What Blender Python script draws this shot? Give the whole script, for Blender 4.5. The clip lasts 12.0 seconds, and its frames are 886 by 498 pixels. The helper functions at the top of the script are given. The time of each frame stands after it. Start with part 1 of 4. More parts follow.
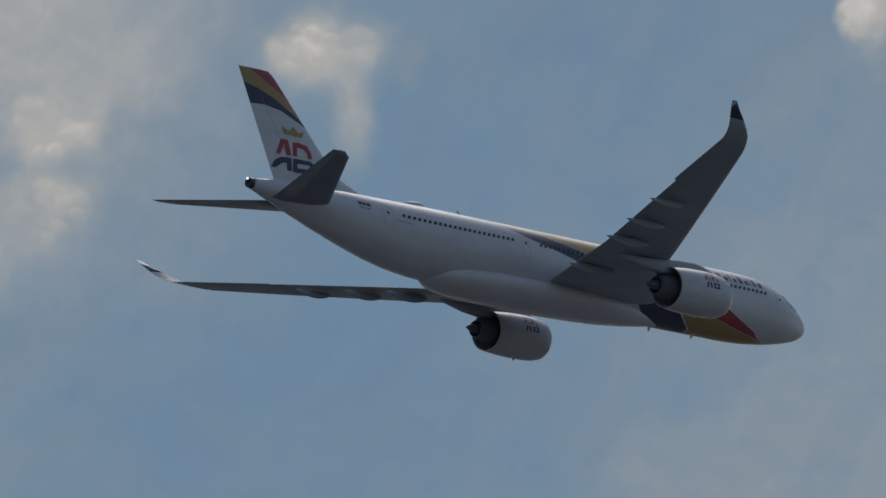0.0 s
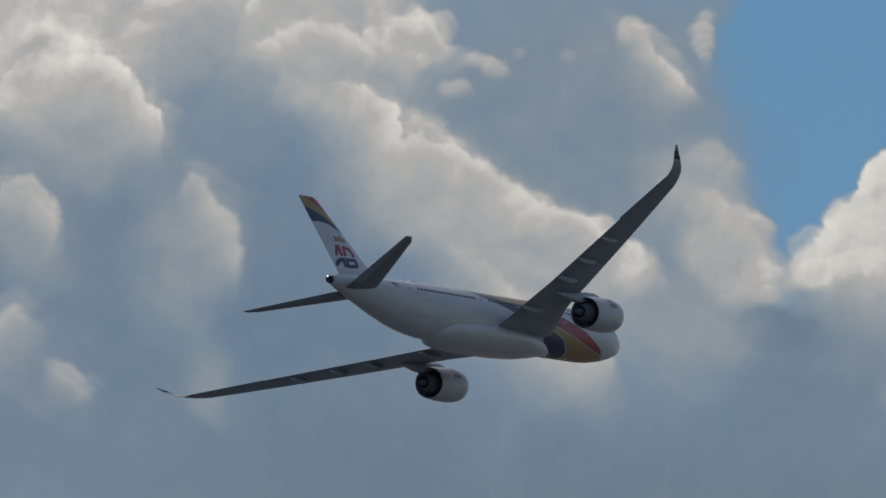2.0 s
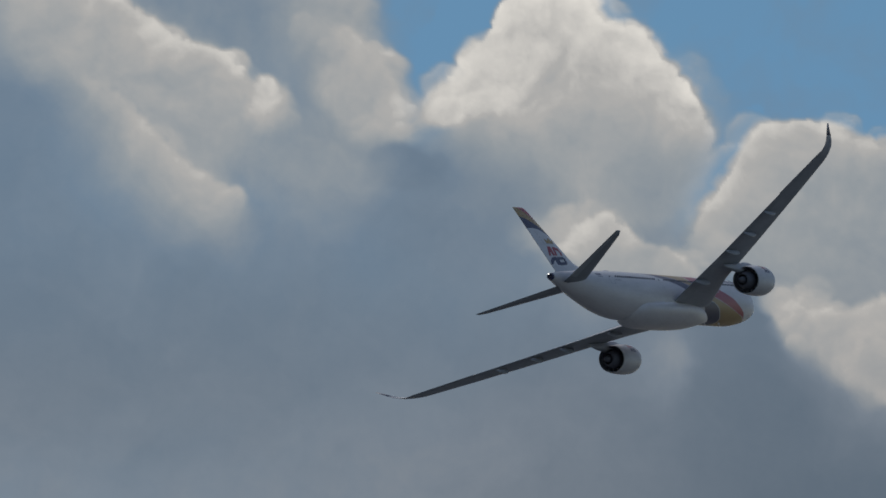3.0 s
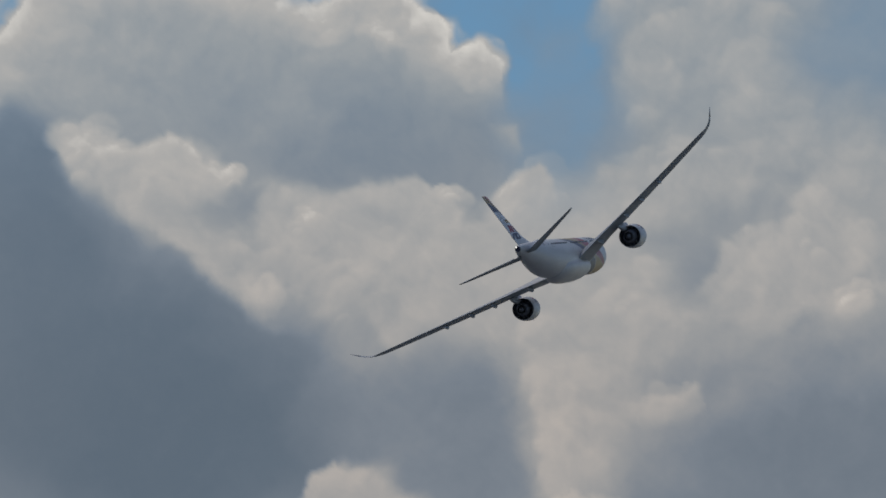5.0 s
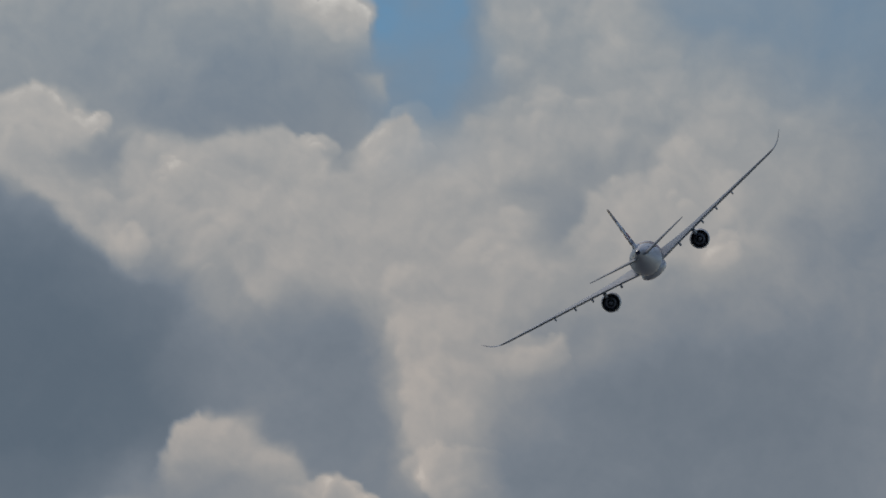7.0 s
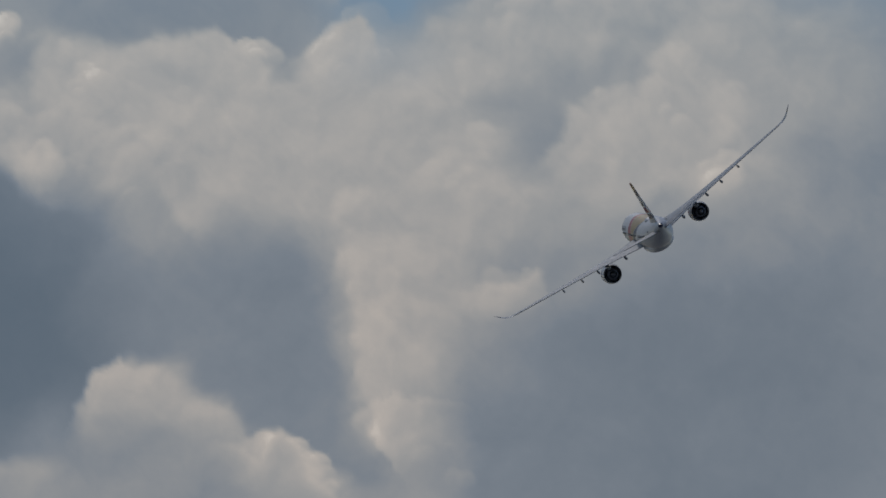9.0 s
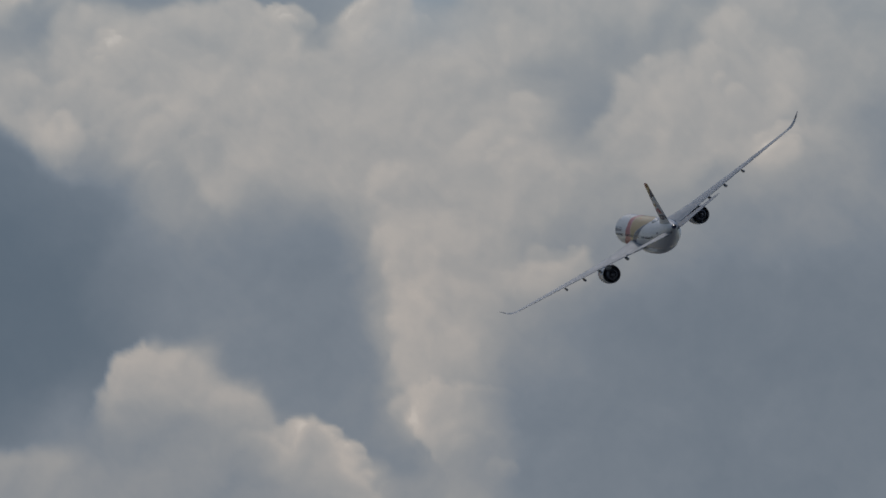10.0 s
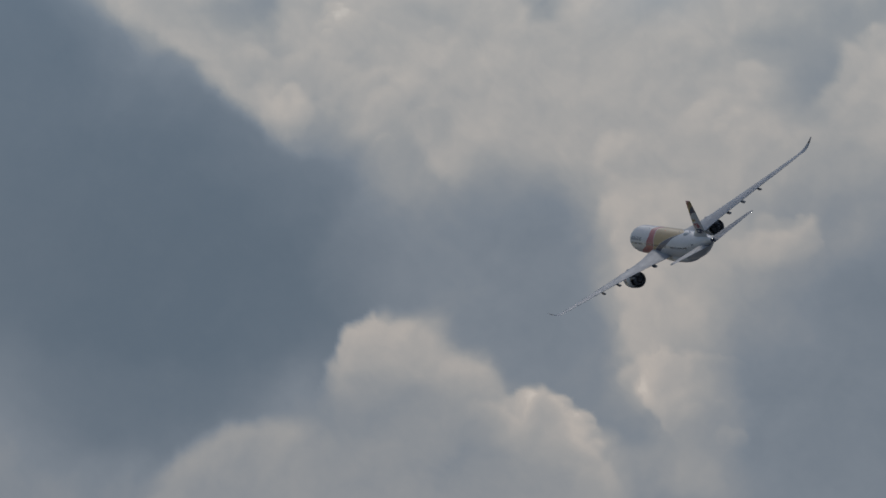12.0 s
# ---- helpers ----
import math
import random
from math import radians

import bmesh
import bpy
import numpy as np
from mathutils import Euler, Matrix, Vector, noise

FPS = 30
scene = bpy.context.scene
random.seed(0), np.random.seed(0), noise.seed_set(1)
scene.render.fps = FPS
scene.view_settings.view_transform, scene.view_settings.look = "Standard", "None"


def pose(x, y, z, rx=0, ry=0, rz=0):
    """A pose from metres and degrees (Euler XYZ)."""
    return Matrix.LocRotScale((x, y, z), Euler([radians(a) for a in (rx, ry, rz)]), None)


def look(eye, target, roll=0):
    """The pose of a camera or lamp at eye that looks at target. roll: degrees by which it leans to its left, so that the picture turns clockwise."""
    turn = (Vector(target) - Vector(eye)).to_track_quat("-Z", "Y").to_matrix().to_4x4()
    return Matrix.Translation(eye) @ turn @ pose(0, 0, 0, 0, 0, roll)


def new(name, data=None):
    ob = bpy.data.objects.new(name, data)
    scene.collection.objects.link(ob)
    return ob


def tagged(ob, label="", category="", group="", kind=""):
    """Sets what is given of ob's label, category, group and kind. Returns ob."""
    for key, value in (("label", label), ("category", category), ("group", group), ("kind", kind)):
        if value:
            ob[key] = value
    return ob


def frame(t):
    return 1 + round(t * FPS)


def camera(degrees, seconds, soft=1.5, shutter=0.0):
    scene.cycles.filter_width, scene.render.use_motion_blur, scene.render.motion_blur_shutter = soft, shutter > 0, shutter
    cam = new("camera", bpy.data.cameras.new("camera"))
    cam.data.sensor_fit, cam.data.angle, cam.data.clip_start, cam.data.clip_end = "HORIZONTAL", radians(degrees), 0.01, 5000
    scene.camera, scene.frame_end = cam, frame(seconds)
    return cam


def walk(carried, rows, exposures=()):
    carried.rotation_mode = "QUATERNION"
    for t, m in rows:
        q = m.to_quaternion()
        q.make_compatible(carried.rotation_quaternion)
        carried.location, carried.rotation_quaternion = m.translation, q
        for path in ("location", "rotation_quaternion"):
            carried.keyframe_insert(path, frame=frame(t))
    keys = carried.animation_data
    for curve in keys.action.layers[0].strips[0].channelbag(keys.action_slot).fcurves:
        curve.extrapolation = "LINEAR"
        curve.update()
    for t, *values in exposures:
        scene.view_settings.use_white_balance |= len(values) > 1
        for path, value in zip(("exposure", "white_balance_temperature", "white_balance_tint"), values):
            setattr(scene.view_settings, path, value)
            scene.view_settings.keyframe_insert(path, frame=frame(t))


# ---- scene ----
# A viewer on the ground follows the aircraft through a long lens.
F = 784 / math.tan(radians(4.395))     # units of the sky chart per radian
LOOK_UP = radians(12)                  # height of the chart's middle over the horizon
cam = camera(8.79, 12.0, soft=1.6)
walk(cam, [
    (0, pose(0, 0, 1.7, 109.151, 0, 30.421)),
    (0.5, pose(0, 0, 1.7, 108.027, 0, 25.295)),
    (1, pose(0, 0, 1.7, 107.185, 0, 19.342)),
    (1.5, pose(0, 0, 1.7, 105.921, 0, 16.119)),
    (2, pose(0, 0, 1.7, 105.387, 0, 11.598)),
    (2.5, pose(0, 0, 1.7, 104.432, 0, 9.360)),
    (2.7, pose(0, 0, 1.7, 104.118, 0, 8.850)),
    (4.3, pose(0, 0, 1.7, 102.725, 0, 2.024)),
    (4.5, pose(0, 0, 1.7, 102.576, 0, 1.443)),
    (5, pose(0, 0, 1.7, 102.121, 0, 0.543)),
    (5.5, pose(0, 0, 1.7, 102.000, 0, -0.000)),
    (6, pose(0, 0, 1.7, 101.820, 0, -0.304)),
    (6.5, pose(0, 0, 1.7, 101.820, 0, -0.763)),
    (7, pose(0, 0, 1.7, 101.629, 0, -0.821)),
    (9, pose(0, 0, 1.7, 101.013, 0, -1.320)),
    (9.5, pose(0, 0, 1.7, 100.877, 0, -1.295)),
    (10, pose(0, 0, 1.7, 100.810, 0, -0.958)),
    (10.5, pose(0, 0, 1.7, 100.571, 0, -0.312)),
    (11, pose(0, 0, 1.7, 100.617, 0, 0.434)),
    (11.5, pose(0, 0, 1.7, 100.656, 0, 0.970)),
    (12, pose(0, 0, 1.7, 100.515, 0, 1.351)),
], exposures=((0, -0.02), (0.5, 0.07), (1, 0.05), (1.5, 0.0), (2, 0.05), (2.5, 0.0), (4.5, 0.09), (5, 0.04), (5.5, 0.0), (7, -0.04), (9.5, -0.03), (11, 0.0), (12, 0.03)))

# ---- light ----
SUN_UP, SUN_SIDE = 48, -18             # degrees over the horizon, and to the side of +Y (negative: left)
world = bpy.data.worlds.new("sky")
scene.world = world
world.use_nodes = True
wn = world.node_tree
sky = wn.nodes.new("ShaderNodeTexSky")
sky.sky_type, sky.sun_disc = "NISHITA", False
sky.sun_elevation, sky.sun_rotation = radians(SUN_UP), radians(SUN_SIDE)
wn.nodes["Background"].inputs["Strength"].default_value = 0.079
wn.links.new(sky.outputs[0], wn.nodes["Background"].inputs["Color"])
sun = new("sun", bpy.data.lights.new("sun", "SUN"))
sun.data.energy, sun.data.angle, sun.data.color = 0.38, radians(8), (1.0, 0.97, 0.93)
sun.matrix_world = look((300 * math.sin(radians(SUN_SIDE)), 300 * math.cos(radians(SUN_SIDE)), 300 * math.tan(radians(SUN_UP))), (0, 0, 0))


# ---- materials ----
def srgb(r, g, b):
    return [((c / 255 + 0.055) / 1.055) ** 2.4 if c > 10 else c / 3294 for c in (r, g, b)] + [1.0]


class Nodes:
    """A short way to write a node tree."""

    def __init__(self, name):
        self.mat = bpy.data.materials.new(name)
        self.mat.use_nodes = True
        self.tree = self.mat.node_tree
        self.bsdf = self.tree.nodes["Principled BSDF"]

    def add(self, kind):
        return self.tree.nodes.new(kind)

    def link(self, a, b):
        self.tree.links.new(a, b)

    def math(self, op, a, b=0.0, clamp=False):
        node = self.add("ShaderNodeMath")
        node.operation, node.use_clamp = op, clamp
        for i, v in enumerate((a, b)):
            if isinstance(v, (int, float)):
                node.inputs[i].default_value = v
            else:
                self.link(v, node.inputs[i])
        return node.outputs[0]

    def mix(self, fac, a, b):
        node = self.add("ShaderNodeMix")
        node.data_type = "RGBA"
        for i, v in ((0, fac), (6, a), (7, b)):
            if isinstance(v, (int, float, list, tuple)):
                node.inputs[i].default_value = v
            else:
                self.link(v, node.inputs[i])
        return node.outputs[2]

    def noise(self, scale, detail=4.0, rough=0.55, stretch=(1, 1, 1)):
        co = self.add("ShaderNodeTexCoord")
        mp = self.add("ShaderNodeMapping")
        mp.inputs["Scale"].default_value = stretch
        self.link(co.outputs["Object"], mp.inputs["Vector"])
        n = self.add("ShaderNodeTexNoise")
        n.inputs["Scale"].default_value, n.inputs["Detail"].default_value, n.inputs["Roughness"].default_value = scale, detail, rough
        self.link(mp.outputs[0], n.inputs["Vector"])
        return n.outputs["Fac"]

    def attr(self, name):
        node = self.add("ShaderNodeAttribute")
        node.attribute_name = name
        return node.outputs["Fac"]


def worn(nodes, colour, amount=0.25, stretch=(0.25, 1, 1), rough=0.35, metal=0.0, scale=0.9):
    """Paint with broad soiling, streaks along the airflow and uneven gloss."""
    broad = nodes.math("MULTIPLY", nodes.noise(scale, 3, 0.5, stretch), amount)
    fine = nodes.math("MULTIPLY", nodes.noise(scale * 4, 3, 0.55, stretch), amount * 0.6)
    dirt = nodes.math("ADD", broad, fine, True)
    base = nodes.mix(dirt, colour, (0.16, 0.15, 0.14, 1))
    nodes.link(base, nodes.bsdf.inputs["Base Color"])
    nodes.link(nodes.math("ADD", nodes.math("MULTIPLY", dirt, 0.6), rough, True), nodes.bsdf.inputs["Roughness"])
    nodes.bsdf.inputs["Metallic"].default_value = metal
    return nodes.mat


def plain(name, colour, rough=0.4, metal=0.0, amount=0.2, scale=1.5):
    return worn(Nodes(name), (*colour, 1), amount, (0.4, 1, 1), rough, metal, scale)


WHITE, NAVY, GOLD, RED = (0.76, 0.735, 0.725, 1), (0.012, 0.018, 0.075, 1), (0.47, 0.29, 0.085, 1), (0.44, 0.025, 0.045, 1)


def banded(name):
    """White paint with navy, gold and red sweeps; the attributes give the distance from each edge of a sweep in metres."""
    n = Nodes(name)

    def edge(a):
        return n.math("MULTIPLY", n.math("ADD", n.attr(a), 0.02), 25.0, True)
    colour = n.mix(edge("sweep_navy"), WHITE, NAVY)
    colour = n.mix(edge("sweep_line"), colour, WHITE)
    colour = n.mix(edge("sweep_gold"), colour, GOLD)
    colour = n.mix(edge("sweep_rim"), colour, WHITE)
    colour = n.mix(edge("sweep_red"), colour, RED)
    colour = n.mix(edge("sweep_nose"), colour, WHITE)
    return worn(n, colour, 0.26, (0.22, 1, 1), 0.33)


M_BODY = banded("body_paint")
M_FIN = banded("fin_paint")
M_WHITE = plain("white_paint", WHITE[:3], 0.33, 0, 0.26, 0.9)
M_NACELLE = plain("nacelle_paint", (0.70, 0.68, 0.67), 0.3, 0, 0.3)
M_GREY = plain("wing_grey", (0.43, 0.455, 0.49), 0.4, 0, 0.35, 0.7)
M_STAB = plain("tailplane_grey", (0.25, 0.265, 0.295), 0.4, 0, 0.3, 0.8)
M_FLAP = plain("flap_grey", (0.40, 0.425, 0.46), 0.42, 0, 0.35, 1.1)
M_FAIR = plain("fairing_grey", (0.45, 0.46, 0.48), 0.4, 0, 0.3, 1.3)
M_CANOE = plain("track_fairing_grey", (0.38, 0.40, 0.435), 0.45, 0, 0.3, 1.3)
M_NAVY, M_GOLD, M_RED = (plain(n, c[:3], 0.35) for n, c in (("navy_paint", NAVY), ("gold_paint", GOLD), ("red_paint", RED)))
M_METAL = plain("bare_metal", (0.55, 0.55, 0.56), 0.28, 1.0, 0.2, 3)
M_HOT = plain("heat_stained_metal", (0.11, 0.115, 0.14), 0.6, 0.2, 0.1, 3)
M_DUCT = plain("dark_duct", (0.38, 0.39, 0.44), 0.7, 0.0, 0.05, 3)
M_GLASS = plain("dark_window", (0.012, 0.014, 0.02), 0.12, 0.0, 0.05, 3)
M_SEAM = plain("door_seam", (0.58, 0.58, 0.58), 0.4, 0.0, 0.2, 3)
M_LINE = plain("panel_line", (0.28, 0.28, 0.29), 0.5, 0.0, 0.2, 3)


def lamp_material(name, colour, power):
    n = Nodes(name)
    n.bsdf.inputs["Base Color"].default_value = colour
    n.bsdf.inputs["Emission Color"].default_value = colour
    n.bsdf.inputs["Emission Strength"].default_value = power
    return n.mat


M_STROBE = lamp_material("white_light", (1, 0.97, 0.9, 1), 1.5)
M_BEACON = lamp_material("red_light", (0.8, 0.05, 0.03, 1), 0.15)


# ---- building ----
def mesh_of(name, verts, faces, material, smooth=True):
    me = bpy.data.meshes.new(name)
    me.from_pydata([tuple(v) for v in verts], [], faces)
    me.materials.append(material)
    if smooth:
        me.polygons.foreach_set("use_smooth", [True] * len(me.polygons))
    me.update()
    return me


def part(name, me, parent, label=""):
    ob = new(name, me)
    ob.parent = parent
    return tagged(ob, label) if label else ob


def loft(rings, close=True, caps=True):
    """Skin over rings of points of equal number."""
    n = len(rings[0])
    verts = [p for r in rings for p in r]
    faces = []
    for i in range(len(rings) - 1):
        for j in range(n if close else n - 1):
            k = (j + 1) % n
            faces.append((i * n + j, i * n + k, (i + 1) * n + k, (i + 1) * n + j))
    if caps:
        faces.append(tuple(reversed(range(n))))
        faces.append(tuple((len(rings) - 1) * n + j for j in range(n)))
    return verts, faces


def outward(me):
    bm = bmesh.new()
    bm.from_mesh(me)
    bmesh.ops.recalc_face_normals(bm, faces=bm.faces)
    bm.to_mesh(me)
    bm.free()
    return me


# ---- the setting: ground and sky ----
def ground():
    # unseen ground, its grey kept pale to bounce light onto the aircraft's underside
    n = Nodes("bounce_ground")
    g = n.mix(n.noise(0.02, 6), (0.125, 0.13, 0.13, 1), (0.18, 0.182, 0.18, 1))
    n.link(n.mix(n.noise(0.6, 6), g, (0.14, 0.142, 0.14, 1)), n.bsdf.inputs["Base Color"])
    n.bsdf.inputs["Roughness"].default_value = 0.9
    verts, faces, steps = [], [], 60
    for i in range(steps + 1):
        for j in range(steps + 1):
            x, y = (i / steps - 0.5) * 14000, (j / steps - 0.5) * 14000
            far = min(1.0, math.hypot(x, y) / 1500)
            verts.append((x, y, -0.02 + far * 3.0 * (noise.noise((x / 900, y / 900, 0)) - 0.5)))
    for i in range(steps):
        for j in range(steps):
            a = i * (steps + 1) + j
            faces.append((a, a + steps + 1, a + steps + 2, a + 1))
    ob = new("ground", mesh_of("ground", verts, faces, n.mat))
    tagged(ob, "unseen flat pale grey ground that bounces light upwards", "ground", kind="structure")


SKY_R = 4000.0
rng = np.random.default_rng(7)


def gradient_noise(x, y, cell, salt):
    """Smooth random field of wavelength cell, about -1 to 1."""
    turn = np.random.default_rng(salt).uniform(0, 2 * math.pi, (256, 256))
    gx, gy = np.cos(turn), np.sin(turn)
    u, v = x / cell, y / cell
    i, j = np.floor(u).astype(int), np.floor(v).astype(int)
    a, b = u - i, v - j
    i0, i1, j0, j1 = i % 256, (i + 1) % 256, j % 256, (j + 1) % 256
    n00 = gx[i0, j0] * a + gy[i0, j0] * b
    n10 = gx[i1, j0] * (a - 1) + gy[i1, j0] * b
    n01 = gx[i0, j1] * a + gy[i0, j1] * (b - 1)
    n11 = gx[i1, j1] * (a - 1) + gy[i1, j1] * (b - 1)
    a, b = a * a * a * (a * (a * 6 - 15) + 10), b * b * b * (b * (b * 6 - 15) + 10)
    return 1.5 * ((n00 * (1 - a) + n10 * a) * (1 - b) + (n01 * (1 - a) + n11 * a) * b)


def domes(x, y, cell, salt):
    """Rounded heads like those of a cumulus, crowded together: 1 on a head, 0 in the creases."""
    g = np.random.default_rng(salt)
    px, py = g.uniform(0.1, 0.9, (256, 256)), g.uniform(0.1, 0.9, (256, 256))
    size = g.uniform(0.75, 1.25, (256, 256))
    u, v = x / cell, y / cell
    i, j = np.floor(u).astype(int), np.floor(v).astype(int)
    best = np.zeros(x.shape)
    for di in (-1, 0, 1):
        for dj in (-1, 0, 1):
            a, b = (i + di) % 256, (j + dj) % 256
            d2 = (u - (i + di + px[a, b])) ** 2 + (v - (j + dj + py[a, b])) ** 2
            best = np.maximum(best, 1 - d2 / size[a, b] ** 2)
    return np.sqrt(np.clip(best, 0, 1))


def fbm(x, y, cell, octaves, salt, gain=0.5, billow=False):
    total, amp, norm = 0.0, 1.0, 0.0
    for k in range(octaves):
        c, s = math.cos(0.6 * k + salt), math.sin(0.6 * k + salt)
        f = gradient_noise(c * x - s * y, s * x + c * y, cell / 2.03 ** k, salt * 31 + k)
        total = total + amp * (1 - 2 * np.abs(f) if billow else f)
        norm += amp
        amp *= gain
    return total / norm


def soften(field, reach):
    """Mean over a square of 2 * reach + 1 steps, taken twice."""
    for _ in range(2):
        for axis in (0, 1):
            wide = np.cumsum(np.pad(field, [(reach + 1, reach) if k == axis else (0, 0) for k in (0, 1)], mode="edge"), axis)
            n = field.shape[axis]
            field = (np.take(wide, np.arange(n) + 2 * reach + 1, axis) - np.take(wide, np.arange(n), axis)) / (2 * reach + 1)
    return field


# Cloud puffs, bank by bank: place, half width, half height, lean, cover (0 clear sky), whiteness (painted light, 0
# slate shade), softness, strength.
BANKS = []


def bank(ox, oy, zoom, *puffs):
    for x, y, rx, ry, lean, cover, white, soft, strength in puffs:
        BANKS.append((x, y, rx, ry, lean, cover, white, soft, strength, ox, oy, zoom))


bank(-5207, -1273, 1, (760, 520, 560, 430, 0, .55, .18, .9, .75))
bank(-4342, -1073, 1, (760, 460, 620, 430, 0, .85, .40, .9, .6), (560, 700, 260, 160, 0, .9, .5, .9, .6))
# drifting haze and wisps where the shot begins
bank(-5207, -1273, 1,
     (60, 60, 260, 150, 0, .9, .70, .9, .7), (90, 235, 80, 60, 0, .95, .82, .6, .8), (40, 410, 130, 90, -20, .95, .74, .8, .8),
     (580, 105, 90, 70, -10, .9, .70, .7, .8), (625, 205, 35, 70, 0, .85, .5, .8, .8), (720, 120, 30, 40, 0, .8, 0.32, .8, .8),
     (200, 280, 260, 240, 0, .85, 0.38, .9, .7), (1380, 850, 270, 80, 0, .9, 0.40, .9, .7), (1545, 30, 45, 60, 0, .95, 0.68, .6, .8))
bank(-4342, -1073, 1,
     (1330, 330, 300, 420, 0, .97, 0.50, .8, .8), (880, 15, 80, 40, 0, .95, 0.73, .5, .8), (1060, 60, 110, 75, 30, .95, 0.77, .6, .8),
     (1440, 60, 140, 110, 0, 1, 0.81, .5, .8), (1440, 215, 80, 90, 0, 1, 0.93, .4, .9), (1430, 460, 190, 150, -30, 1, 0.77, .7, .8),
     (1200, 800, 130, 90, 20, 1, 0.81, .6, .8), (1470, 650, 150, 110, 0, 1, 0.50, .9, .7), (560, 690, 190, 150, 0, .8, 0.34, .9, .7),
     (430, 790, 80, 70, 30, .85, 0.42, .7, .7))
# the first tall cumulus, its top against clear blue
bank(-3332, -923, 1,
     (1080, -60, 520, 310, 0, 0, 0.20, .15, 1), (410, 40, 100, 120, 0, 1, 0.70, .5, 1), (640, 330, 330, 260, 0, 1, 0.70, .45, 1),
     (680, 190, 190, 170, 0, 1, 0.86, .35, 1), (730, 75, 100, 60, 0, 1, 1.02, .25, 1), (570, 120, 80, 80, 0, 1, 0.93, .4, .9),
     (400, 250, 80, 80, 0, 1, 0.90, .5, .85), (1010, 310, 190, 120, 0, 1, 0.81, .35, 1), (1210, 310, 280, 95, 0, 1, 0.86, .35, 1),
     (980, 225, 110, 45, 0, 1, 0.97, .3, .9), (1190, 245, 130, 35, 0, 1, 0.95, .3, .9))
bank(-3332, -923, 1,
     (1545, 190, 85, 140, -20, 1, 0.95, .25, 1), (1450, 380, 190, 150, 0, 1, 0.79, .6, .9), (1400, 440, 130, 70, 15, 1, 0.90, .5, .85),
     (1520, 560, 90, 130, 0, 1, 0.50, .8, .8), (870, 290, 80, 130, 20, 1, 0.44, .8, .8), (640, 400, 170, 80, 0, 1, 0.48, .8, .8),
     (150, 280, 160, 270, 0, .97, 0.70, .7, .9), (20, 420, 50, 300, 0, .9, 0.34, .8, .8), (190, 630, 150, 75, 15, 1, 0.81, .6, .9),
     (170, 780, 160, 90, 0, 1, 0.50, .8, .8), (1070, 720, 270, 150, 0, .95, 0.14, .6, .95))
bank(-3332, -923, 1,
     (540, 660, 75, 90, 0, 1, 0.84, .5, .9), (590, 760, 90, 90, 0, 1, 0.70, .7, .9), (740, 790, 170, 100, 0, 1, 0.46, .8, .85),
     (400, 760, 60, 130, 0, .95, 0.24, .8, .85), (1365, 680, 60, 45, 10, 1, 0.75, .6, .9), (1420, 730, 45, 28, 40, .95, 0.50, .7, .8), (1340, 870, 45, 25, 0, 1, 0.77, .5, .9))
# the long grey bank
bank(-2782, -698, 1,
     (770, 0, 80, 28, 0, 0, 0.20, .3, 1), (430, 60, 170, 90, 20, 1, 0.81, .6, .85), (900, 120, 260, 110, 0, 1, 0.77, .6, .85),
     (1200, 100, 150, 90, 0, 1, 0.81, .6, .8), (1400, 80, 130, 90, 0, 1, 0.68, .7, .8), (1495, 145, 70, 40, 0, 1, 0.93, .4, .8),
     (210, 260, 220, 200, 0, .85, 0.18, .8, .9), (20, 440, 55, 130, 0, 1, 0.58, .7, .8), (70, 620, 90, 70, 0, .95, 0.50, .8, .8),
     (880, 240, 130, 75, 20, 1, 0.95, .45, .9), (990, 300, 75, 60, 30, 1, 0.95, .4, .8))
bank(-2782, -698, 1,
     (930, 400, 150, 110, 0, 1, 0.40, .8, .9), (1180, 310, 140, 150, 0, .95, 0.30, .8, .8), (750, 800, 800, 190, 0, .95, 0.16, .6, .85),
     (260, 760, 150, 130, 0, .9, 0.42, .8, .8), (340, 620, 110, 110, 0, .9, 0.35, .8, .7), (240, 820, 35, 50, 0, .95, 0.58, .7, .8),
     (790, 655, 55, 40, 20, .95, 0.58, .5, .9), (840, 710, 70, 35, 40, .9, 0.42, .6, .8), (920, 780, 38, 18, 35, .95, 0.56, .5, .8),
     (1180, 710, 25, 100, 0, .85, 0.30, .9, .8), (1530, 420, 60, 120, 0, 1, 0.75, .6, .8))
bank(-2007, -603, 1,
     (1470, 190, 210, 330, 0, .0, 0.20, .25, 1), (1000, 190, 260, 190, 0, .97, 0.28, .5, .9), (1160, 95, 75, 24, 45, 1, 0.68, .6, .8),
     (1255, 70, 12, 45, 0, 1, 0.55, .6, .8), (560, 120, 170, 75, 15, 1, 0.70, .7, .8), (710, 60, 65, 28, 0, 1, 0.84, .5, .8),
     (660, 175, 70, 30, 35, 1, 0.79, .5, .8), (150, 165, 130, 60, 15, 1, 0.81, .6, .8), (275, 230, 35, 45, 20, 1, 0.79, .5, .8),
     (370, 375, 32, 90, -15, 1, 0.70, .6, .8))
bank(-2007, -603, 1,
     (45, 400, 65, 50, 20, 1, 0.72, .5, .8), (270, 480, 190, 220, 0, .9, 0.22, .9, .8), (1290, 390, 85, 90, 40, .97, 0.55, .5, .9),
     (1200, 560, 130, 150, 0, .95, 0.32, .9, .8), (985, 690, 85, 50, 0, .95, 0.45, .7, .8), (870, 800, 28, 70, 0, .9, 0.35, .9, .8),
     (130, 690, 40, 18, 35, .95, 0.55, .6, .8), (15, 600, 50, 45, 0, .95, 0.50, .7, .8))
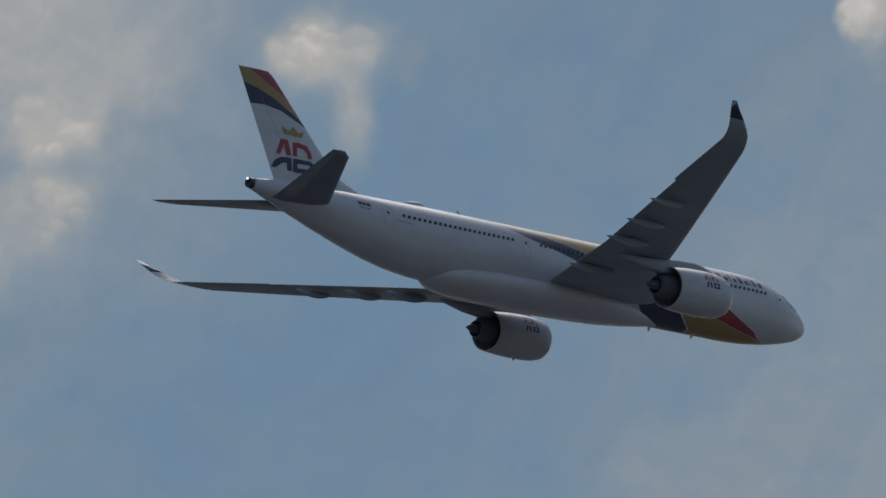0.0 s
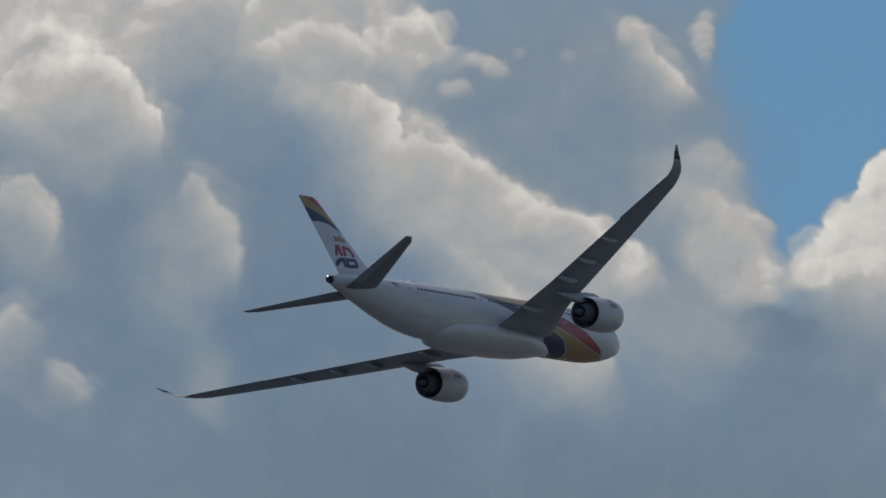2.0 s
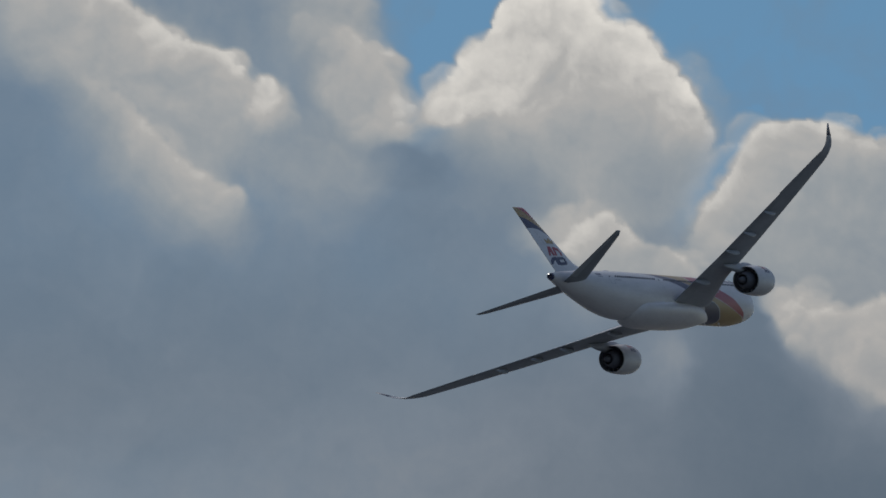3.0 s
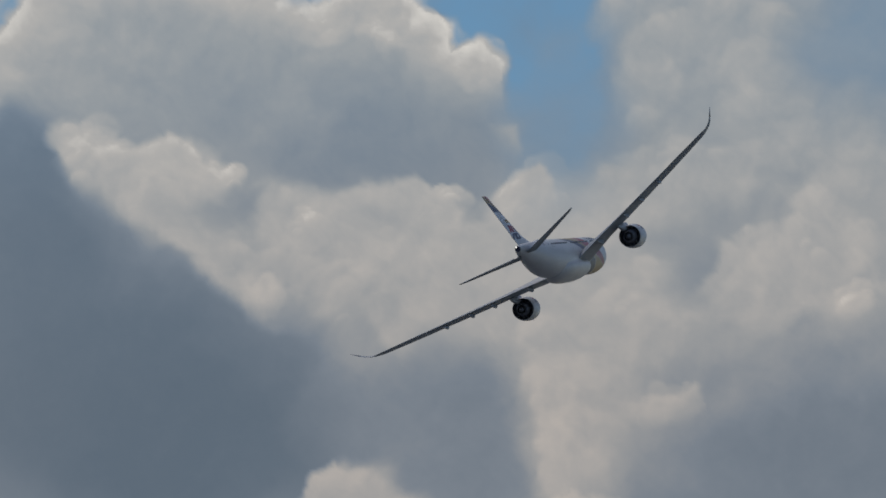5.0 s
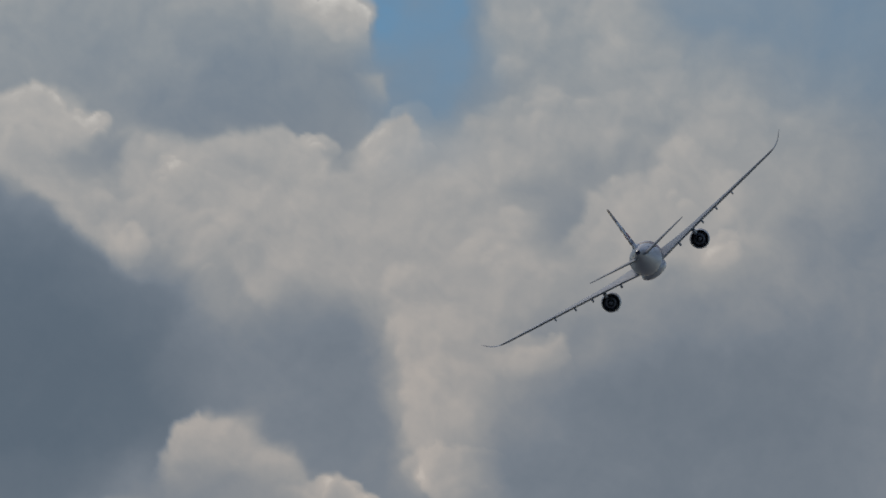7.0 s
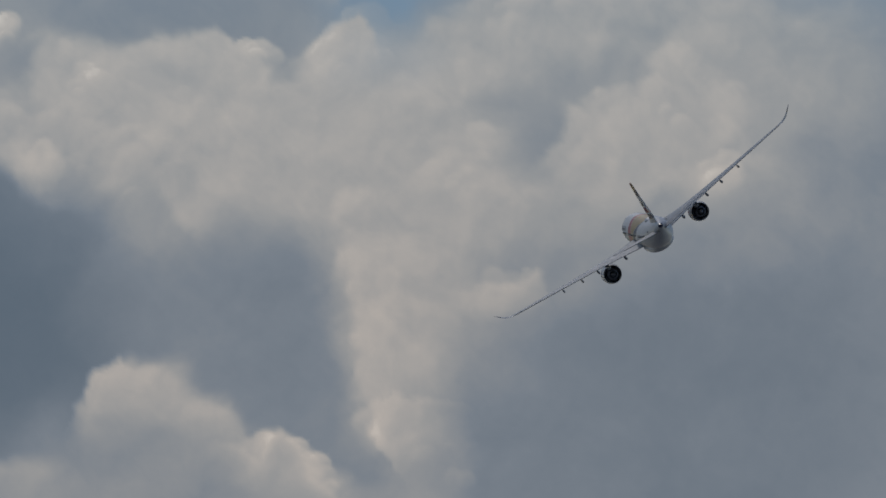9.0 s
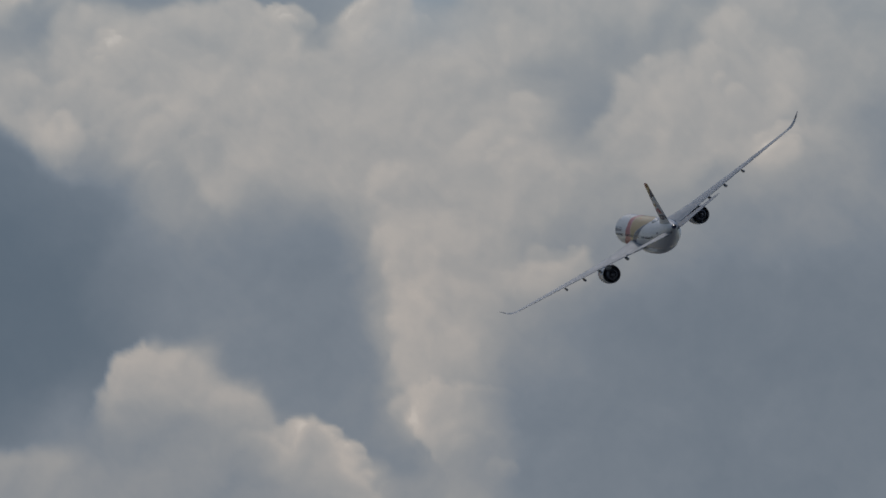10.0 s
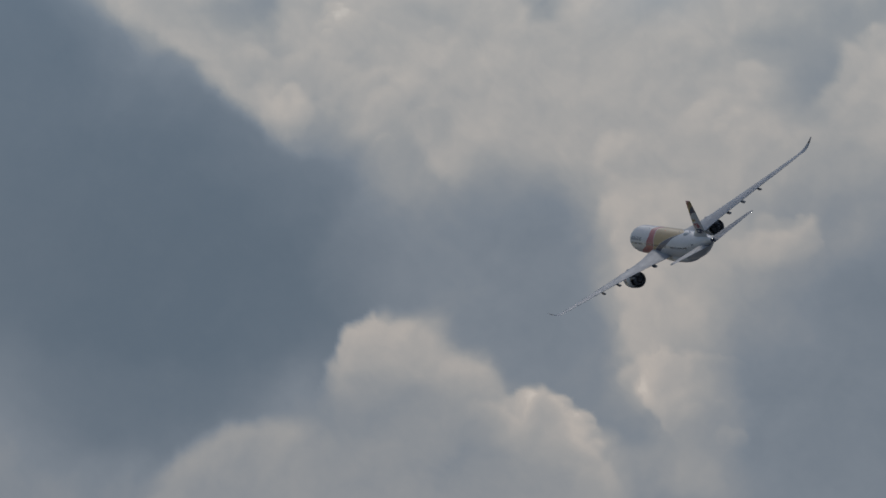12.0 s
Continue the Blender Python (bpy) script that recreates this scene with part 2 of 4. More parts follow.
bank(-2007, -603, 1,
     (850, 105, 24, 13, 20, 1, .62, .7, .8), (880, 124, 14, 8, 20, 1, .55, .7, .8), (805, 157, 22, 11, 0, 1, .56, .7, .8), (922, 92, 10, 9, 0, 1, .45, .8, .7), (1004, 98, 12, 9, 0, 1, .45, .8, .7))
bank(-2782, -698, 1, (475, 370, 28, 22, 0, 1, .50, .7, .8), (530, 365, 38, 24, 10, 1, .46, .8, .8), (1460, 100, 40, 25, 0, 1, .70, .6, .8))
# the bright double cloud
bank(-1534, -377, 1,
     (935, 60, 100, 190, 10, 0, 0.20, .25, 1), (1380, 40, 260, 140, 0, 0, 0.20, .3, 1), (1480, 260, 60, 140, 0, 0, 0.20, .3, 1),
     (560, 60, 250, 130, 0, .95, 0.27, .7, .9), (150, 400, 230, 330, 0, .9, 0.15, .9, .85), (500, 270, 170, 70, 38, 1, 0.42, .7, .9),
     (310, 90, 90, 55, 40, 1, 0.84, .5, .9), (430, 150, 95, 42, 30, 1, 0.93, .5, .9), (545, 195, 75, 38, 25, 1, 0.90, .5, .9),
     (655, 250, 50, 38, 35, 1, 0.84, .5, .9), (375, 240, 85, 28, 45, 1, 0.77, .6, .9))
bank(-1534, -377, 1,
     (470, 350, 80, 30, 45, 1, 0.75, .6, .9), (545, 420, 60, 40, 45, 1, 0.77, .6, .9), (570, 480, 40, 50, 0, .95, 0.50, .8, .8),
     (790, 110, 75, 60, 20, 1, 0.52, .6, .9), (860, 205, 38, 60, -25, 1, 0.70, .5, .9), (810, 290, 110, 90, 0, 1, 0.38, .8, .8),
     (1200, 300, 245, 195, 0, 1, .70, .3, 1), (1140, 115, 95, 62, 0, 1, 0.93, .25, 1), (1050, 195, 70, 70, 0, 1, 0.93, .3, 1),
     (975, 245, 65, 45, 0, 1, 0.93, .4, 1), (1225, 120, 55, 50, 0, 1, 0.93, .3, .9))
bank(-1534, -377, 1,
     (1310, 175, 60, 60, 0, 1, 0.95, .3, .9), (1380, 240, 55, 70, 0, 1, 0.81, .35, .9), (1240, 390, 160, 110, 0, 1, .52, .9, .8),
     (990, 450, 170, 130, 0, 1, .18, .7, .9), (640, 760, 1000, 230, 0, .95, 0.17, .6, .85), (410, 600, 45, 50, 30, .9, 0.30, .8, .8))
bank(0, 0, 1, (700, 720, 1500, 560, 0, 1, .24, .4, 1))
# the great cumulus with its long crest
bank(-352, -129, 1,
     (760, -60, 520, 150, 0, .05, .2, .3, .95), (1190, 110, 170, 190, 0, .1, .2, .4, .95), (1240, 320, 75, 170, 0, .3, .3, .4, .95),
     (700, 330, 470, 210, 0, 1, .43, .25, 1), (430, 240, 210, 160, -20, 1, .63, .4, 1), (1010, 290, 160, 110, 0, 1, .56, .3, 1),
     (420, 85, 120, 55, 0, 1, .80, .25, 1), (310, 170, 85, 85, -35, 1, .82, .3, 1), (560, 100, 100, 50, 10, 1, .74, .3, 1),
     (700, 150, 100, 50, 10, 1, .73, .35, 1), (830, 135, 75, 48, 0, 1, .80, .3, 1))
bank(-352, -129, 1,
     (930, 130, 95, 48, 10, 1, .84, .25, 1), (1015, 185, 55, 60, 30, 1, .86, .3, 1), (1105, 235, 52, 48, 20, 1, .74, .3, 1),
     (1150, 335, 26, 26, 0, 1, .58, .5, .9), (540, 230, 120, 80, 10, 1, .54, .9, .9), (900, 265, 170, 75, 0, 1, .55, .9, .9))
bank(-352, -129, 1,
     (870, 350, 260, 60, 0, 1, .27, .7, .9), (740, 270, 70, 40, 45, 1, .66, .6, .8), (310, 660, 300, 330, 0, 1, .05, .5, .95),
     (20, 640, 200, 300, 0, 1, .15, .6, .8), (300, 440, 110, 110, 30, 1, .08, .5, .95), (50, 225, 65, 40, 15, 1, .68, .55, .9))
bank(-352, -129, 1,
     (190, 285, 70, 28, 15, 1, .62, .55, .9), (180, 440, 38, 24, 50, 1, .30, .6, .8), (400, 365, 60, 45, 10, 1, .78, .4, .9),
     (470, 430, 130, 48, 28, 1, .72, .5, .9), (565, 400, 75, 50, 0, 1, .78, .4, .9), (645, 430, 42, 38, 0, 1, .78, .4, .9),
     (560, 510, 85, 36, 35, 1, .76, .5, .9), (680, 590, 130, 60, 35, 1, .66, .6, .9), (780, 490, 100, 60, 0, 1, .62, .55, .9),
     (1110, 15, 90, 32, 0, .8, .45, .8, .8), (1530, 210, 190, 330, 0, 1, .54, .5, .95))
bank(-352, -129, 1,
     (1460, 80, 150, 90, 0, 1, .58, .7, .8), (1400, 450, 120, 70, 0, 1, .60, .6, .9), (1060, 540, 230, 130, 0, 1, .58, .7, .9),
     (1260, 700, 150, 140, 0, 1, .62, .6, .9), (1470, 640, 150, 120, -20, 1, .62, .6, .9), (1000, 720, 150, 120, 0, 1, .46, .8, .8))
# the broad middle of the clouds
bank(0, 0, 1,
     (760, 470, 330, 160, 0, 1, .58, .8, .85), (870, 320, 70, 45, -20, 1, .62, .5, .9), (640, 330, 120, 45, 0, 1, .66, .5, .9),
     (1120, 320, 260, 75, -8, 1, .58, .7, .9), (1420, 330, 220, 130, 0, 1, .54, .8, .9), (1265, 400, 90, 60, 0, 1, .32, .6, .9),
     (1380, 500, 130, 50, 20, 1, .62, .6, .9), (1180, 540, 160, 60, -20, 1, .60, .7, .9), (740, 700, 140, 120, 0, 1, .20, .6, .9),
     (1380, 760, 270, 170, 0, 1, .16, .6, .95), (960, 730, 110, 170, 0, 1, .56, .8, .9))
bank(0, 0, 1,
     (1095, 695, 50, 28, -20, 1, .64, .7, .9), (1132, 668, 20, 20, 0, 1, .68, .6, .9), (170, 640, 330, 260, 0, 1, .03, .5, .9),
     (1500, 560, 120, 60, 0, 1, .36, .8, .8), (430, 460, 70, 40, 40, 1, .62, .7, .8), (300, 460, 60, 35, 35, 1, .70, .6, .8))
# the lower clouds towards the end
bank(196, 334, 1.222,
     (600, 150, 460, 150, 0, 1, .59, .8, .8), (110, 480, 250, 290, 0, 1, .02, .5, .95), (250, 340, 160, 90, 25, 1, .10, .6, .9),
     (170, 160, 100, 45, 42, 1, .64, .65, .9), (430, 240, 110, 50, 40, 1, .57, .7, .9), (440, 440, 110, 130, 0, 1, .24, .8, .9),
     (610, 480, 140, 130, 0, 1, .18, .7, .9), (700, 700, 80, 160, -25, 1, .20, .6, .9), (850, 320, 120, 130, 0, 1, .60, .6, .9),
     (860, 500, 85, 130, 0, 1, .62, .6, .9), (900, 650, 90, 80, 0, 1, .64, .6, .9))
bank(196, 334, 1.222,
     (970, 730, 90, 55, 45, 1, .64, .6, .9), (940, 840, 80, 60, 20, 1, .46, .8, .9), (1150, 110, 130, 85, -15, 1, .32, .7, .9),
     (1290, 150, 130, 90, -30, 1, .60, .6, .9), (1460, 130, 110, 120, 0, 1, .60, .7, .9), (1000, 210, 100, 60, -30, 1, .60, .7, .9),
     (1310, 660, 330, 250, 0, 1, .13, .6, .95), (1100, 540, 80, 80, 0, 1, .30, .8, .9), (1065, 440, 60, 34, -15, 1, .63, .7, .8),
     (1500, 330, 140, 80, 0, 1, .46, .8, .8), (1240, 320, 120, 70, 0, 1, .42, .8, .8))
bank(196, 334, 1.222,
     (560, 870, 280, 130, 0, 1, .42, .25, 1), (440, 770, 135, 150, 0, 1, .45, .25, 1), (330, 700, 40, 70, 25, 1, .60, .5, .95),
     (375, 630, 45, 42, 0, 1, .68, .45, .95), (440, 640, 60, 32, 20, 1, .66, .5, .9), (520, 690, 60, 30, 38, 1, .62, .5, .9),
     (580, 735, 50, 26, 30, 1, .66, .5, .9), (670, 745, 55, 48, 0, 1, .74, .4, .95), (640, 795, 60, 30, 20, 1, .66, .5, .9),
     (750, 815, 55, 45, 45, 1, .64, .5, .9), (150, 905, 200, 80, -10, 1, .56, .55, .95))
bank(196, 334, 1.222, (260, 810, 90, 40, -25, 1, .48, .7, .9), (480, 890, 260, 110, 0, 1, .40, .7, .9), (420, 760, 90, 70, 0, 1, .40, .7, .8))
# folds painted as light and shade in the clouds, and the slate between them
bank(-4342, -1073, 1, (1490, 470, 130, 190, 0, 1, .62, .8, .8), (1250, 690, 190, 110, -10, 1, .56, .8, .8), (1120, 360, 60, 90, 0, 1, .52, .8, .7))
bank(-1669, -442, 1,
     (420, 170, 150, 75, 30, 1, .66, .9, .6), (570, 260, 190, 75, 33, 1, .56, .9, .75), (560, 410, 130, 60, 45, 1, .52, .9, .6),
     (880, 190, 75, 90, 0, 1, .55, .6, .8), (925, 265, 55, 55, 0, 1, .74, .45, .9), (995, 325, 80, 48, 10, 1, .80, .45, .9),
     (1035, 425, 70, 48, 15, 1, .16, .4, .85), (900, 400, 90, 110, 0, 1, .42, .8, .7), (10, 280, 42, 110, 0, 1, .66, .6, .8), (30, 490, 32, 70, 0, 1, .46, .8, .8))
bank(-1669, -442, 1, (1340, 560, 80, 55, 10, 1, .74, .5, .8), (1480, 605, 60, 32, 10, 1, .66, .6, .8), (1340, 640, 60, 50, 0, 1, .40, .9, .7), (1410, 330, 110, 130, 0, 1, .62, .8, .6))
bank(0, 0, 1,
     (640, 215, 260, 90, 5, 1, .26, .6, .9), (560, 290, 160, 40, 0, 1, .24, .5, .9), (740, 330, 40, 34, 0, 1, .26, .5, .8), (660, 130, 150, 40, 5, 1, .40, .9, .7),
     (640, 350, 95, 58, 0, 1, .66, .3, .95), (845, 325, 66, 58, 0, 1, .68, .3, .95), (430, 365, 80, 52, 0, 1, .68, .35, .9), (620, 30, 95, 40, 5, 1, .78, .25, .9),
     (762, 95, 46, 46, 0, 1, .74, .25, .95), (425, 160, 52, 24, 30, 1, .58, .6, .8), (335, 335, 55, 36, 0, 1, .32, .5, .8))
bank(0, 0, 1,
     (1150, 480, 75, 50, -20, 1, .30, .5, .85), (1290, 450, 110, 45, -25, 1, .62, .5, .8), (1380, 80, 70, 55, 0, .75, .32, .7, .8), (560, 590, 60, 60, 40, 1, .40, .6, .8),
     (1415, 505, 30, 30, 0, 1, .68, .5, .8), (1235, 660, 170, 60, -15, 1, .34, .8, .8), (170, 300, 90, 28, 15, 1, .70, .5, .8), (240, 70, 150, 50, 0, 1, .44, .9, .7))
bank(-5207, -1273, 1, (40, 90, 260, 170, 0, .95, .60, .9, .8), (560, 95, 80, 52, 0, 1, .70, .7, .9), (622, 190, 28, 66, 0, .95, .56, .8, .9), (85, 235, 75, 52, 0, 1, .74, .65, .9), (60, 380, 90, 60, 0, 1, .66, .6, .8), (1550, 25, 45, 50, 0, 1, .76, .5, .9))
bank(-4342, -1073, 1, (1470, 220, 95, 90, 0, 1, .80, .5, .9), (1460, 400, 115, 90, 0, 1, .76, .6, .9), (1180, 790, 125, 75, -10, 1, .76, .5, .9), (1370, 640, 130, 80, -20, 1, .66, .7, .85), (1000, 800, 50, 60, 0, .95, .5, .8, .8))
bank(0, 0, 1, (900, 190, 95, 130, 0, .5, .26, .8, .75))
bank(118, 354, 1.222, (535, 600, 58, 45, 0, 1, .58, .5, .9), (610, 650, 66, 45, 20, 1, .52, .5, .9), (800, 735, 42, 36, 0, 1, .70, .4, .95), (690, 720, 40, 24, 20, 1, .68, .45, .9), (600, 760, 150, 70, 15, 1, .40, .8, .85))
bank(-2782, -698, 1, (310, 690, 130, 120, 20, 1, .54, .8, .85), (30, 470, 65, 130, 0, 1, .66, .7, .8), (235, 820, 60, 50, 0, 1, .66, .6, .85), (880, 250, 130, 70, 20, 1, .76, .4, .8), (1490, 160, 80, 50, 0, 1, .82, .4, .8), (120, 560, 90, 70, 0, 1, .5, .8, .7))
bank(118, 354, 1.222, (548, 578, 46, 40, 0, 1, .52, .55, .9), (505, 600, 40, 40, 0, 1, .56, .5, .9), (470, 660, 50, 60, 25, 1, .54, .6, .85))
bank(-4342, -1073, 1, (1560, 155, 42, 105, 0, .15, .25, .5, .8))


# grey shade painted into the bodies behind the lit crests
bank(88.5, 326.7, 1.219, (560, 800, 240, 120, 20, 1, .30, .6, .95), (290, 870, 230, 70, 0, 1, .32, .8, .9), (720, 560, 110, 110, 0, 1, .18, .8, .8), (480, 500, 90, 60, 0, 1, .2, .8, .7), (1330, 690, 230, 170, 0, 1, .18, .7, .8), (1690, 640, 240, 260, 0, 1, .13, .8, .8))
bank(-3332, -923, 1, (450, 70, 95, 130, 0, .95, .5, .7, .9), (1395, 745, 60, 50, 30, .95, .3, .8, .8), (620, 720, 110, 90, 0, 1, .42, .8, .8), (230, 730, 120, 70, 0, 1, .54, .8, .8), (1480, 560, 110, 90, 0, 1, .46, .8, .8))
bank(-2782, -698, 1, (1000, 560, 560, 200, 0, .97, .12, .7, .55), (820, 720, 120, 70, 30, .95, .24, .8, .7), (640, 150, 50, 40, 0, 1, .42, .7, .7), (1130, 190, 70, 60, 0, 1, .42, .8, .7), (1420, 230, 60, 50, 0, 1, .4, .8, .7), (300, 830, 90, 50, 0, 1, .4, .8, .7))
bank(-2007, -603, 1, (330, 440, 75, 130, 0, 1, .36, .7, .9), (40, 430, 75, 75, 0, 1, .4, .8, .85), (100, 690, 80, 45, 25, .97, .24, .8, .9), (10, 610, 60, 75, 0, 1, .46, .8, .8), (170, 240, 120, 80, 0, 1, .42, .8, .8), (760, 360, 110, 70, 30, 1, .48, .8, .7), (1150, 120, 45, 60, 40, 1, .36, .8, .7))
bank(-1623, -433, 1, (560, 720, 620, 150, 0, .97, .1, .7, .6), (1350, 590, 70, 50, 0, 1, .42, .8, .8), (430, 200, 90, 60, 35, 1, .5, .8, .7), (1340, 330, 130, 100, 0, 1, .56, .8, .8), (1440, 760, 60, 70, 0, .97, .26, .7, .7))
bank(88.5, 326.7, 1.219, (190, 540, 270, 190, 0, 1, .0, .7, .9), (60, 760, 170, 90, 0, 1, .04, .8, .9))
bank(-252, -102, 1, (70, 70, 110, 120, 0, 1, .42, .6, .95), (440, 180, 260, 100, 0, 1, .44, .8, .85), (640, 270, 260, 70, 0, 1, .34, .8, .8), (90, 340, 120, 60, 0, 1, .16, .7, .9), (40, 210, 90, 30, 0, 1, .34, .7, .8))
bank(-2782, -698, 1, (240, 210, 270, 180, 0, .97, .36, .8, .6), (410, 55, 95, 50, 20, 1, .80, .6, .85))

# Crests of cumulus: an edge painted lit, with the cloud's body on the right hand of its way, its tone fading from white
# to shade inwards.
CRESTS = []


def crest(ox, oy, zoom, white, shade, depth, crisp, *way):
    CRESTS.append(([(ox + x / zoom, oy + y / zoom) for x, y in way], white, shade, depth / zoom, crisp / zoom))


# the first heaps, painted sunlit
crest(-4342, -1073, 1, 0.95, 0.68, 80, 10, (1365, 260), (1370, 190), (1400, 150), (1450, 140), (1500, 180), (1510, 220))
crest(-4342, -1073, 1, 0.95, 0.68, 110, 22, (1310, 480), (1360, 440), (1400, 380), (1450, 330), (1510, 270), (1568, 260))
crest(-4342, -1073, 1, 0.82, 0.62, 110, 22, (1060, 740), (1110, 680), (1180, 640), (1240, 620))
crest(-4342, -1073, 1, 0.93, 0.68, 60, 10, (1130, 830), (1180, 790), (1260, 800), (1310, 830))
crest(-4342, -1073, 1, 0.85, 0.6, 50, 12, (1395, 60), (1420, 20), (1480, 0), (1540, 20))
crest(-4342, -1073, 1, 0.76, 0.48, 60, 14, (1000, 20), (1100, 10), (1160, 60), (1165, 130))
# the tall cumulus against the blue
crest(-3332, -923, 1, 1.0, 0.62, 90, 5, (505, 110), (520, 55), (600, 30), (700, 25), (780, 20), (815, 60), (835, 120), (860, 165), (910, 190), (925, 215))
crest(-3332, -923, 1, 0.98, 0.6, 60, 5, (925, 215), (1000, 178), (1070, 195), (1100, 213), (1200, 208), (1280, 245), (1380, 235), (1410, 240))
crest(-3332, -923, 1, 1.0, 0.7, 100, 5, (1405, 225), (1410, 150), (1450, 100), (1500, 45), (1568, 10), (1620, 0))
crest(-3332, -923, 1, 0.9, 0.6, 60, 14, (345, 270), (370, 225), (420, 190), (470, 170), (510, 110))
crest(-3332, -923, 1, 0.88, 0.55, 70, 12, (450, 700), (480, 640), (560, 585), (620, 600), (640, 650))
crest(-3332, -923, 1, 0.85, 0.5, 60, 16, (110, 650), (150, 600), (220, 580), (290, 600), (320, 650))
crest(-3332, -923, 1, 0.92, 0.6, 60, 12, (1310, 540), (1340, 470), (1400, 410), (1470, 430), (1540, 450))
crest(-3332, -923, 1, 0.8, 0.45, 40, 8, (1310, 700), (1320, 650), (1380, 635), (1430, 690), (1442, 745))
crest(-3332, -923, 1, 0.84, 0.6, 50, 16, (330, 80), (345, 30), (400, -10), (470, 10))
# heaps behind the tail
crest(-2782, -698, 1, 0.93, 0.5, 70, 8, (740, 290), (800, 215), (870, 170), (950, 195), (1010, 240), (1060, 290), (1080, 340))
crest(-2782, -698, 1, 0.9, 0.62, 50, 10, (1195, 150), (1215, 80), (1260, 50), (1310, 60))
crest(-2782, -698, 1, 0.88, 0.6, 50, 12, (1325, 80), (1370, 35), (1440, 25), (1500, 10))
crest(-2782, -698, 1, 0.95, 0.6, 28, 6, (1450, 170), (1460, 125), (1530, 118), (1562, 160))
crest(-2782, -698, 1, 0.86, 0.6, 80, 14, (1480, 320), (1510, 290), (1568, 320), (1600, 390))
crest(-2782, -698, 1, 0.74, 0.4, 42, 10, (725, 730), (750, 670), (800, 635), (845, 665))
crest(-2782, -698, 1, 0.7, 0.42, 16, 7, (865, 735), (910, 745), (945, 785))
crest(-2782, -698, 1, 0.7, 0.45, 40, 14, (205, 840), (240, 780), (290, 770), (305, 830))
# the grey bank and its bright shoulder
crest(-2007, -603, 1, 0.97, 0.5, 75, 7, (10, 170), (40, 120), (100, 95), (200, 115), (250, 175), (295, 205), (295, 270))
crest(-2007, -603, 1, 0.76, 0.4, 45, 8, (0, 350), (50, 340), (95, 380), (115, 440))
crest(-2007, -603, 1, 0.74, 0.38, 40, 7, (322, 330), (335, 305), (360, 315), (380, 360), (405, 410), (410, 460))
crest(-2007, -603, 1, 0.86, 0.55, 50, 9, (440, 90), (520, 40), (600, 50), (690, 100))
crest(-2007, -603, 1, 0.86, 0.55, 25, 6, (670, 85), (690, 40), (760, 40), (790, 75), (830, 80))
crest(-2007, -603, 1, 0.93, 0.55, 75, 6, (550, 130), (640, 145), (700, 180), (720, 240), (770, 245), (850, 290), (900, 340), (960, 370), (1030, 385), (1055, 425))
crest(-2007, -603, 1, 0.86, 0.5, 28, 6, (1108, 50), (1125, 38), (1145, 50), (1160, 90), (1200, 130), (1245, 180))
crest(-2007, -603, 1, 0.72, 0.5, 34, 10, (1240, 350), (1300, 400), (1338, 455))
crest(-2007, -603, 1, 0.62, 0.4, 16, 8, (95, 650), (140, 680), (172, 708))
# the bright dome on the blue
crest(-1623, -433, 1, 1.0, 0.66, 95, 5, (1008, 315), (1050, 265), (1100, 210), (1140, 150), (1180, 110), (1250, 105), (1310, 130), (1340, 170), (1400, 175), (1440, 215), (1490, 270), (1530, 360), (1537, 430))
crest(-1623, -433, 1, 0.86, 0.5, 60, 9, (305, 110), (330, 65), (400, 85), (480, 120), (560, 190), (640, 215), (700, 265), (770, 290))
crest(-1623, -433, 1, 0.76, 0.45, 45, 12, (400, 260), (460, 290), (520, 340), (580, 400), (640, 440), (668, 490))
crest(-1623, -433, 1, 0.74, 0.5, 42, 8, (860, 170), (920, 210), (965, 260), (972, 310))
crest(-1623, -433, 1, 0.84, 0.55, 52, 8, (1255, 570), (1280, 520), (1340, 500), (1400, 540), (1470, 580), (1522, 615))
crest(-1623, -433, 1, 0.88, 0.6, 70, 8, (1485, 545), (1520, 490), (1568, 440), (1620, 420))
crest(-1623, -433, 1, 0.72, 0.45, 36, 10, (-20, 180), (25, 215), (42, 270), (36, 330))
# the wide dome ahead
crest(-252, -102, 1, 0.84, 0.46, 48, 4, (110, 215), (150, 160), (200, 90), (250, 20), (330, 10), (400, 40), (480, 50), (560, 70), (620, 80), (672, 102))
crest(-252, -102, 1, 0.9, 0.46, 46, 4, (672, 102), (720, 80), (780, 60), (860, 70), (900, 100), (940, 110), (955, 160), (1010, 160), (1050, 190), (1057, 260))
crest(-252, -102, 1, 0.78, 0.5, 55, 8, (262, 360), (300, 310), (340, 350), (400, 350), (450, 320), (490, 330), (510, 375), (575, 385))
crest(-252, -102, 1, 0.64, 0.4, 30, 10, (0, 225), (60, 225), (100, 255), (150, 292))
crest(-252, -102, 1, 0.7, 0.52, 40, 12, (600, 460), (640, 410), (700, 410))
crest(-252, -102, 1, 0.6, 0.4, 24, 10, (1035, 300), (1070, 305), (1082, 345))
